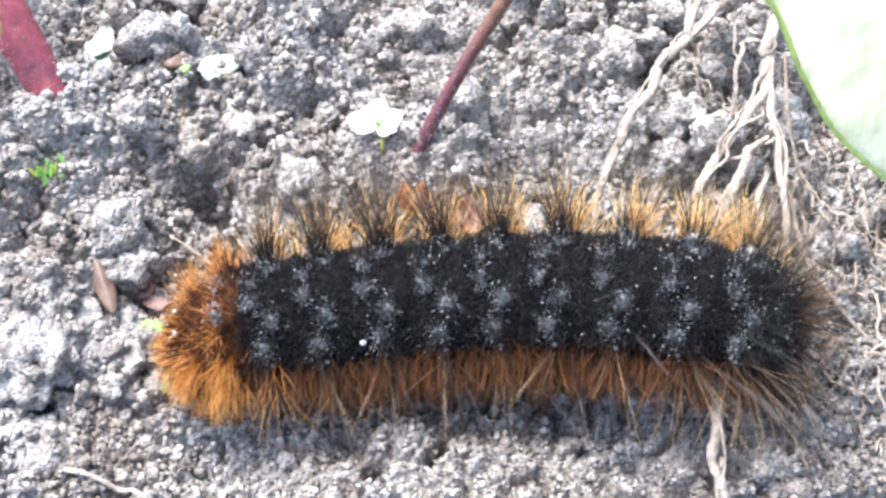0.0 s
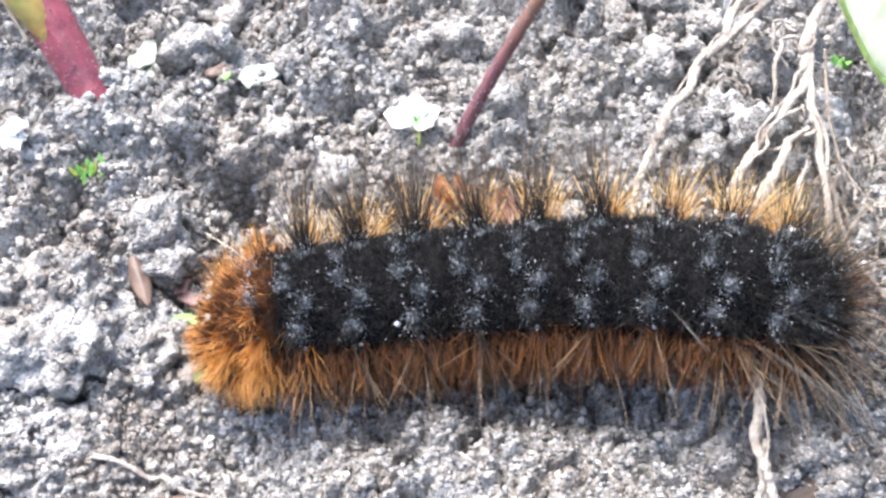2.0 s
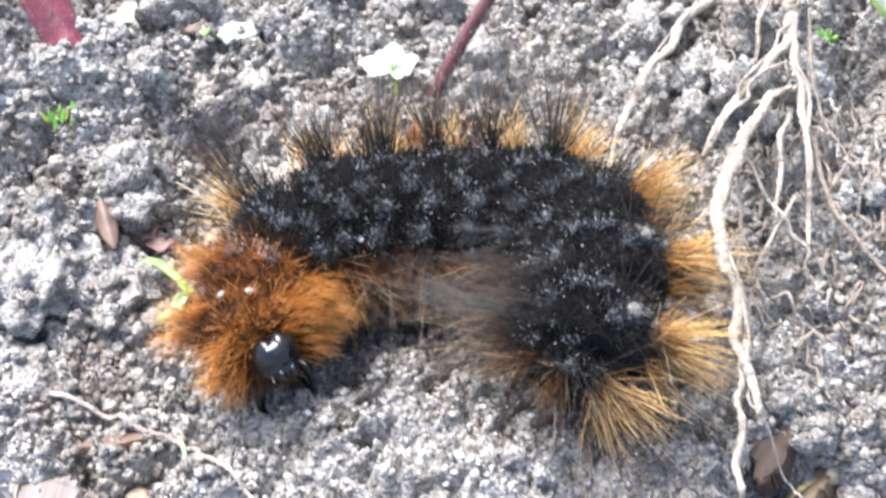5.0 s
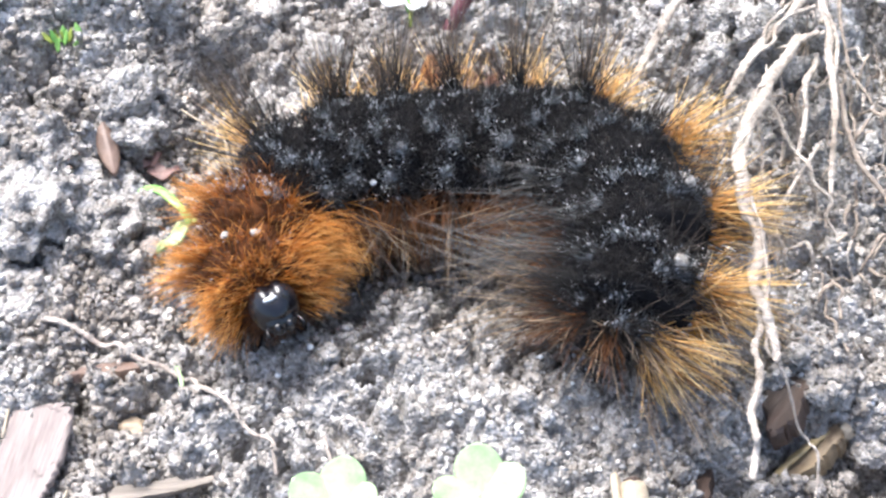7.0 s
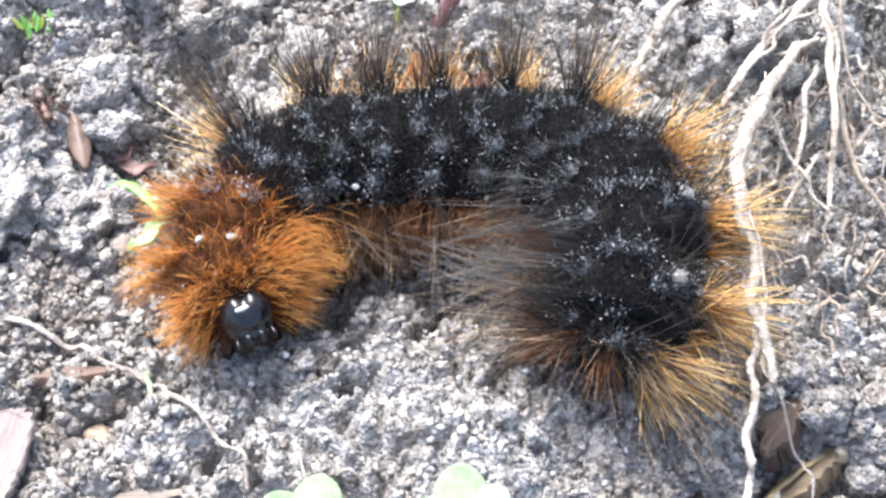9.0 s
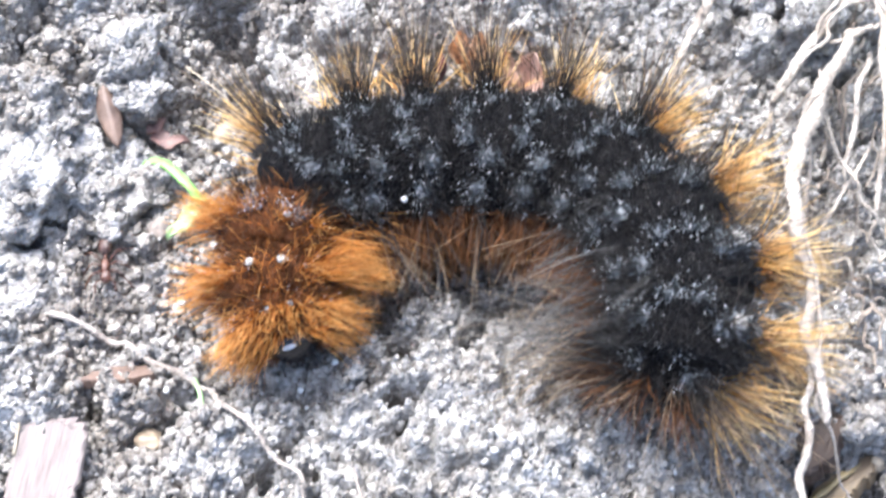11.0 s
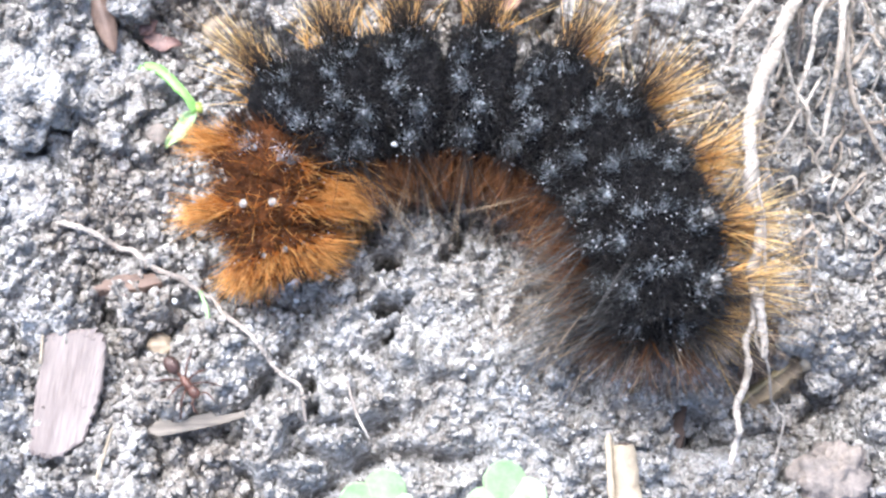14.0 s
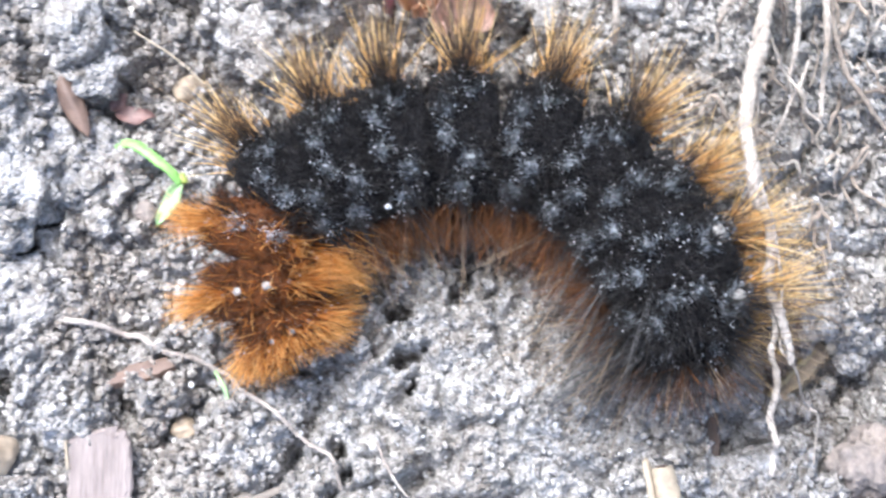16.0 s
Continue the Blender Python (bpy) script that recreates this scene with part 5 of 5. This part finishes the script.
    litter("white_petal", -3.38, -0.38, 0.06, join(moved(leaf_blade(0.36, 0.10, 0.03, 14, 9, 0.015, 0.2, 0.05), (-0.1, 0.1, 0), (0, 0, -60)), moved(leaf_blade(0.3, 0.08, 0.04, 12, 9, 0.015, 0.2, 0.03), (-0.1, 0.1, 0.03), (0, -10, -30))), PETAL, "withered white petal scrap", "petal")
    litter("brown_seed_coat", -1.95, 0.62, 0.03, moved(lump(3, 31, 0.3, 0.1), (0, 0, 0), (0, 0, 20), (0.12, 0.07, 0.05)), WOOD_BROWN, "empty brown seed coat on soil", "seed")
    litter("white_needle", 2.46, 1.45, 0.0, tube([(-0.02, 0, -0.1, 0.035), (0, 0.02, 0.25, 0.03), (0.05, 0.05, 0.6, 0.012)], 12, 8), NEEDLE, "bluish white needle standing in soil", "needle")
    litter("pale_twig", 2.45, 2.35, 0.08, tube([(-0.12, -0.30, 0.0, 0.02), (-0.03, -0.12, 0.06, 0.025), (0.02, 0.10, 0.10, 0.025), (0.10, 0.40, 0.16, 0.03)], 16, 7, 0.06, 91), WOOD_PALE, "thin pale twig lying on soil", "twig")
    litter("pale_twig", 1.95, 2.0, 0.06, tube([(-0.4, 0.08, 0.0, 0.02), (0, 0, 0.08, 0.025), (0.45, -0.02, 0.02, 0.02)], 16, 7, 0.06, 92), ROOT_BROWN, "thin brown twig lying on soil", "twig")
    litter("straw", -1.62, -1.33, 0.22, tube([(-0.30, 0.26, 0.06, 0.006), (0, 0, 0.06, 0.007), (0.25, -0.30, 0.0, 0.006)], 12, 6, 0.05, 93), WOOD_PALE, "fine pale straw fibre on soil", "straw")
    litter("straw", -0.5, -4.25, 0.03, tube([(-0.06, 0.20, 0.0, 0.008), (0, 0, 0.02, 0.011), (0.10, -0.18, 0.0, 0.008)], 12, 6, 0.05, 94), ROOT_DUSTY, "fine tan straw fibre on soil", "straw")
    litter("straw", -2.05, -4.62, 0.03, tube([(0.05, 0.22, 0.06, 0.009), (0, 0, 0.03, 0.010), (-0.06, -0.2, 0.0, 0.008)], 12, 6, 0.05, 95), WOOD_PALE, "fine pale straw fibre on soil", "straw")
    litter("straw", -1.5, -3.62, 0.03, tube([(-0.04, 0.14, 0.0, 0.014), (0.02, 0, 0.03, 0.016), (0.03, -0.12, 0.0, 0.01)], 12, 6, 0.05, 96), CLOVER, "pale green plant fibre on soil", "straw")
    litter("pebble", -3.02, -3.9, 0.03, moved(lump(4, 41, 0.22, 0.05), (0, 0, 0), (0, 0, 15), (0.24, 0.16, 0.12)), STONE, "smooth tan pebble in the soil", "stone", group="pebbles")
    litter("red_leaf_scrap", -1.98, -1.62, 0.05, join(moved(leaf_blade(0.30, 0.06, 0.03, 12, 7, 0.015, 0.2, 0.03), (-0.12, 0, 0), (0, -6, -14)), moved(leaf_blade(0.16, 0.045, 0.03, 10, 7, 0.015, 0.2, 0.02), (-0.14, 0.02, 0.02), (0, -10, 34))), SCALE_RED, "small dry reddish leaf scrap on soil", "litter")
    litter("pebble", -1.94, -2.33, 0.04, moved(lump(3, 45, 0.25, 0.12), (0, 0, 0), (0, 0, 25), (0.07, 0.08, 0.06)), STONE_PINK, "small round tan pebble in the soil", "stone", group="pebbles")
    litter("pebble", -1.79, -3.80, 0.01, moved(lump(3, 42, 0.4, 0.25), (0, 0, 0), (0, 0, 15), (0.08, 0.07, 0.05)), STONE, "small amber pebble in the soil", "stone", group="pebbles")
    litter("pebble", -1.62, -1.42, 0.04, moved(lump(3, 43, 0.2, 0.05), (0, 0, 0), (0, 0, 35), (0.12, 0.08, 0.07)), STONE, "small tan pebble in the soil", "stone", group="pebbles")
    litter("pebble", 2.62, -4.5, 0.05, moved(lump(4, 44, 0.5, 0.4), (0, 0, 0), (0, 0, 35), (0.26, 0.2, 0.15)), STONE_PINK, "pinkish crumbly stone in the soil", "stone", group="pebbles")
    r = np.random.default_rng(17)
    for x, y, s in ((-1.04, -3.94, 0.032), (-0.86, -3.42, 0.035), (-0.72, -3.36, 0.03), (-0.92, -3.50, 0.028), (0.24, -3.85, 0.05), (1.0, -3.95, 0.03), (0.55, -4.1, 0.028), (-1.7, -3.55, 0.03), (2.35, -3.86, 0.03), (2.30, -3.83, 0.03), (-1.45, -1.62, 0.05), (0.9, -3.6, 0.03)):
        s *= 0.75
        litter("quartz_grain", x, y, 0.01, moved(lump(2, int(r.integers(1, 90)), 0.3, 0.1), size=(s, s * 0.9, s * 0.8)), QUARTZ, "white quartz grain on the soil", "grain", (0, 0, float(r.uniform(0, 180))), "quartz grains")
    # a tuft of moss
    t = thing("moss_tuft", (-2.83, -0.58, ground_z(-2.83, -0.58)), "tiny bright green moss tuft", "moss")
    for k in range(16):
        a, d = r.uniform(0, 360), r.uniform(0, 0.16)
        p = (d * math.cos(radians(a)) * 0.8, d * math.sin(radians(a)), 0.02 + 0.07 * r.random())
        part("moss_leaf", moved(leaf_blade(0.08 + 0.05 * r.random(), 0.022, 0.02, 7, 5, 0.008), p, (0, -30 - 30 * r.random(), r.uniform(0, 360))), SPROUT if k % 3 else STEM_GREEN, t)
    t = thing("moss_tuft", (3.25, 0.62, ground_z(3.25, 0.62)), "tiny bright green moss tuft", "moss")
    for k in range(9):
        a, d = r.uniform(0, 360), r.uniform(0, 0.12)
        p = (d * math.cos(radians(a)), d * math.sin(radians(a)), 0.03 + 0.07 * r.random())
        part("moss_leaf", moved(leaf_blade(0.12 + 0.05 * r.random(), 0.03, 0.02, 7, 5, 0.008), p, (0, -30 - 30 * r.random(), r.uniform(0, 360))), SPROUT, t)


WOOD_BROWN = mottled("brown_scale", (0.085, 0.052, 0.038), (0.18, 0.12, 0.09), 300, 0.5, 0.5, 0.0002)
WOOD_CHIP = mottled("pale_wood_splinter", (0.11, 0.09, 0.07), (0.23, 0.195, 0.16), 300, 0.6, 0.7, 0.0002, stretch=(0.25, 2.5, 1))
WOOD_STRIPE = mottled("yellow_split_wood", (0.22, 0.16, 0.07), (0.40, 0.31, 0.16), 300, 0.5, 0.6, 0.0002, stretch=(0.3, 1, 1))
WOOD_TWIG = mottled("yellow_brown_twig", (0.10, 0.065, 0.038), (0.33, 0.25, 0.15), 280, 0.5, 0.6, 0.0003, stretch=(0.4, 1, 1))


# ---- the ant ----
def build_ant():
    t = thing("ant", (-2.2, -2.5, 0.1), "small reddish-brown ant walking over the soil", "ant")
    part("head", moved(BALL[3], (0.155, 0, 0.085), (0, 15, 0), (0.055, 0.046, 0.038)), ANT_RED, t)
    part("thorax", join(moved(BALL[3], (0.055, 0, 0.09), (0, -8, 0), (0.075, 0.034, 0.036)), moved(BALL[2], (-0.03, 0, 0.075), (0, 0, 0), (0.022, 0.018, 0.026))), ANT_RED, t)
    part("abdomen", moved(BALL[3], (-0.125, 0, 0.085), (0, 8, 0), (0.085, 0.06, 0.055)), ANT_DARK, t, "dark rounded abdomen")
    for s in (-1, 1):
        part("antenna", tube([(0.19, 0.02 * s, 0.10, 0.006), (0.23, 0.07 * s, 0.13, 0.006), (0.31, 0.08 * s, 0.09, 0.005)], 8, 5), ANT_RED, t)
        for x, a in ((0.09, 0.11), (0.05, 0.0), (0.01, -0.13)):
            part("leg", tube([(x, 0.025 * s, 0.075, 0.009), (x + a * 0.5, 0.10 * s, 0.12, 0.008), (x + a * 0.9, 0.16 * s, 0.04, 0.006), (x + a * 1.3, 0.20 * s, -0.02, 0.005)], 10, 5), ANT_RED, t)
    return t


ant = build_ant()
build_red_plant()
build_thin_stems()
build_big_leaf()
build_clover(-0.34, -4.99, 0.68, 0, ((75, 0.28), (150, 0.26), (10, 0.25)))
build_clover(0.38, -4.92, 0.68, 0, ((95, 0.28), (185, 0.26), (25, 0.26)))
build_flower()
build_sprout()
build_root_clump()
sprung_root = build_sprung_root()
build_long_root()
build_fine_root()
build_litter()


# ---- loose clods and crumbs of soil ----
def build_clods():
    r = np.random.default_rng(29)
    crumb_mesh = [mesh_of("crumb", *lump(3, 80 + k, 0.55, 0.5, 0.8), SOIL) for k in range(3)]
    for k, (x, y, z, sx, sy, sz, turn) in enumerate((
            (-2.95, -1.85, 0.02, 0.50, 0.62, 0.36, 20), (-2.28, -2.0, -0.22, 0.36, 0.40, 0.28, 60), (-3.0, -2.9, -0.2, 0.42, 0.40, 0.25, 10), (2.34, -3.5, 0.02, 0.22, 0.20, 0.18, 0),
            (1.72, -4.62, -0.2, 0.34, 0.26, 0.24, 15), (1.45, 1.55, -0.15, 0.55, 0.48, 0.36, 40), (-0.15, 1.15, -0.05, 0.48, 0.30, 0.26, 0), (-0.1, 2.7, 0.0, 0.5, 0.45, 0.45, 20),
            (-2.0, 1.5, -0.1, 0.6, 0.4, 0.3, 5), (2.5, 2.6, -0.05, 0.6, 0.4, 0.35, 0), (3.5, -0.35, -0.5, 0.35, 0.3, 0.25, 0), (-0.95, -1.1, -0.05, 0.42, 0.36, 0.28, 30))):
        ob = part("soil_clod", moved(lump(5, 60 + k, 0.42, 0.22), size=(sx, sy, sz)), SOIL)
        ob.matrix_basis = pose(x * CM, y * CM, (ground_z(x, y) - 0.62 * sz) * CM, 0, 0, turn)
        tagged(ob, "lumpy clod of dry grey soil", "soil clod", "soil clods")
        for j in range(16):
            a, b = r.uniform(0, 2 * np.pi), r.uniform(0.15, 1.1)
            c = new("crumb", crumb_mesh[j % 3])
            c.parent = ob
            d = r.uniform(0.03, 0.09)
            c.matrix_basis = pose(sx * CM * math.cos(a) * math.sin(b), sy * CM * math.sin(a) * math.sin(b), sz * CM * math.cos(b), *r.uniform(0, 360, 3)) @ Matrix.Diagonal((d, d, d, 1))


def build_crumbs():
    r = np.random.default_rng(23)
    meshes = [mesh_of("soil_crumb", *lump(3, 90 + k, 0.55, 0.5, 0.8), SOIL) for k in range(9)]
    for k in range(290):
        x, y = r.uniform(-3.4, 3.4), r.uniform(-4.9, 2.4)
        s = 0.035 + (0.10 if y < -1.4 else 0.20) * r.random() ** (2.5 if y < -1.4 else 1.6)
        if math.hypot(x + 2.31, y + 4.17) < 0.62 or math.hypot(x + 1.58, y + 4.30) < 0.36:
            continue
        ob = new("soil_crumb", meshes[k % 9])
        ob.parent = ground
        ob.matrix_basis = pose(x * CM, y * CM, (ground_z(x, y) + 0.25 * s) * CM, *r.uniform(0, 360, 3)) @ Matrix.Diagonal((s, s, s, 1))


build_clods()
build_crumbs()


# ---- what moves ----
def motions():
    keys = [(0.0, STRAIGHT), (4.65, STRAIGHT), (4.8, FLICK), (4.95, CURLED), (5.2, CURLED), (7.5, RESTING), (8.2, RESTING), (11.0, SETTLING), (12.5, LOOSE), (14.0, LOOSE), (16.0, CREEPING)]
    lines = [(t, ring_poses(p)) for t, p in keys]
    for k, ring in enumerate(caterpillar_rings):
        walk(ring, [(t, p[k]) for t, p in lines])
    for k, wisps in caterpillar_smoke.items():  # laid back at rest, swept inwards by the flick
        if k >= 9:
            walk(wisps, [(t, pose(0, 0, 0, roll, 0, turn * (0.6 if k == 13 else 1))) for t, roll, turn in ((0.0, -36, 26), (4.65, -36, 26), (4.85, -5, 5), (5.2, 6, -12), (8.2, 6, -12), (11.0, 0, -4), (12.5, -6, 0), (16.0, -6, 2))])
    walk(sprung_root, [(t, pose(2.42 * CM, -1.27 * CM, 0.50 * CM, dip, 0, 0)) for t, dip in ((0.0, 12), (4.65, 12), (4.9, 0), (16.0, 0))])
    way = [(0.0, -4.3, 0.6, -60), (8.2, -3.0, -1.2, -60), (10.3, -2.16, -2.15, -88), (10.5, -2.20, -2.32, -92), (11.0, -2.22, -2.63, -80), (12.5, -1.98, -3.17, -75), (13.5, -1.86, -3.84, -72), (14.0, -1.58, -4.10, -48), (14.5, -1.33, -4.43, -50), (15.0, -1.0, -4.8, -55), (16.0, -0.4, -5.8, -60)]
    rows = []
    for t, x, y, turn in way:
        z = max(ground_z(x + dx, y + dy) for dx in (-0.12, 0, 0.12) for dy in (-0.12, 0, 0.12))
        rows.append((t, pose(x * CM, y * CM, (z + 0.0) * CM, 0, 0, turn)))
    ant.scale = (0.8, 0.8, 0.8)
    walk(ant, rows)


motions()
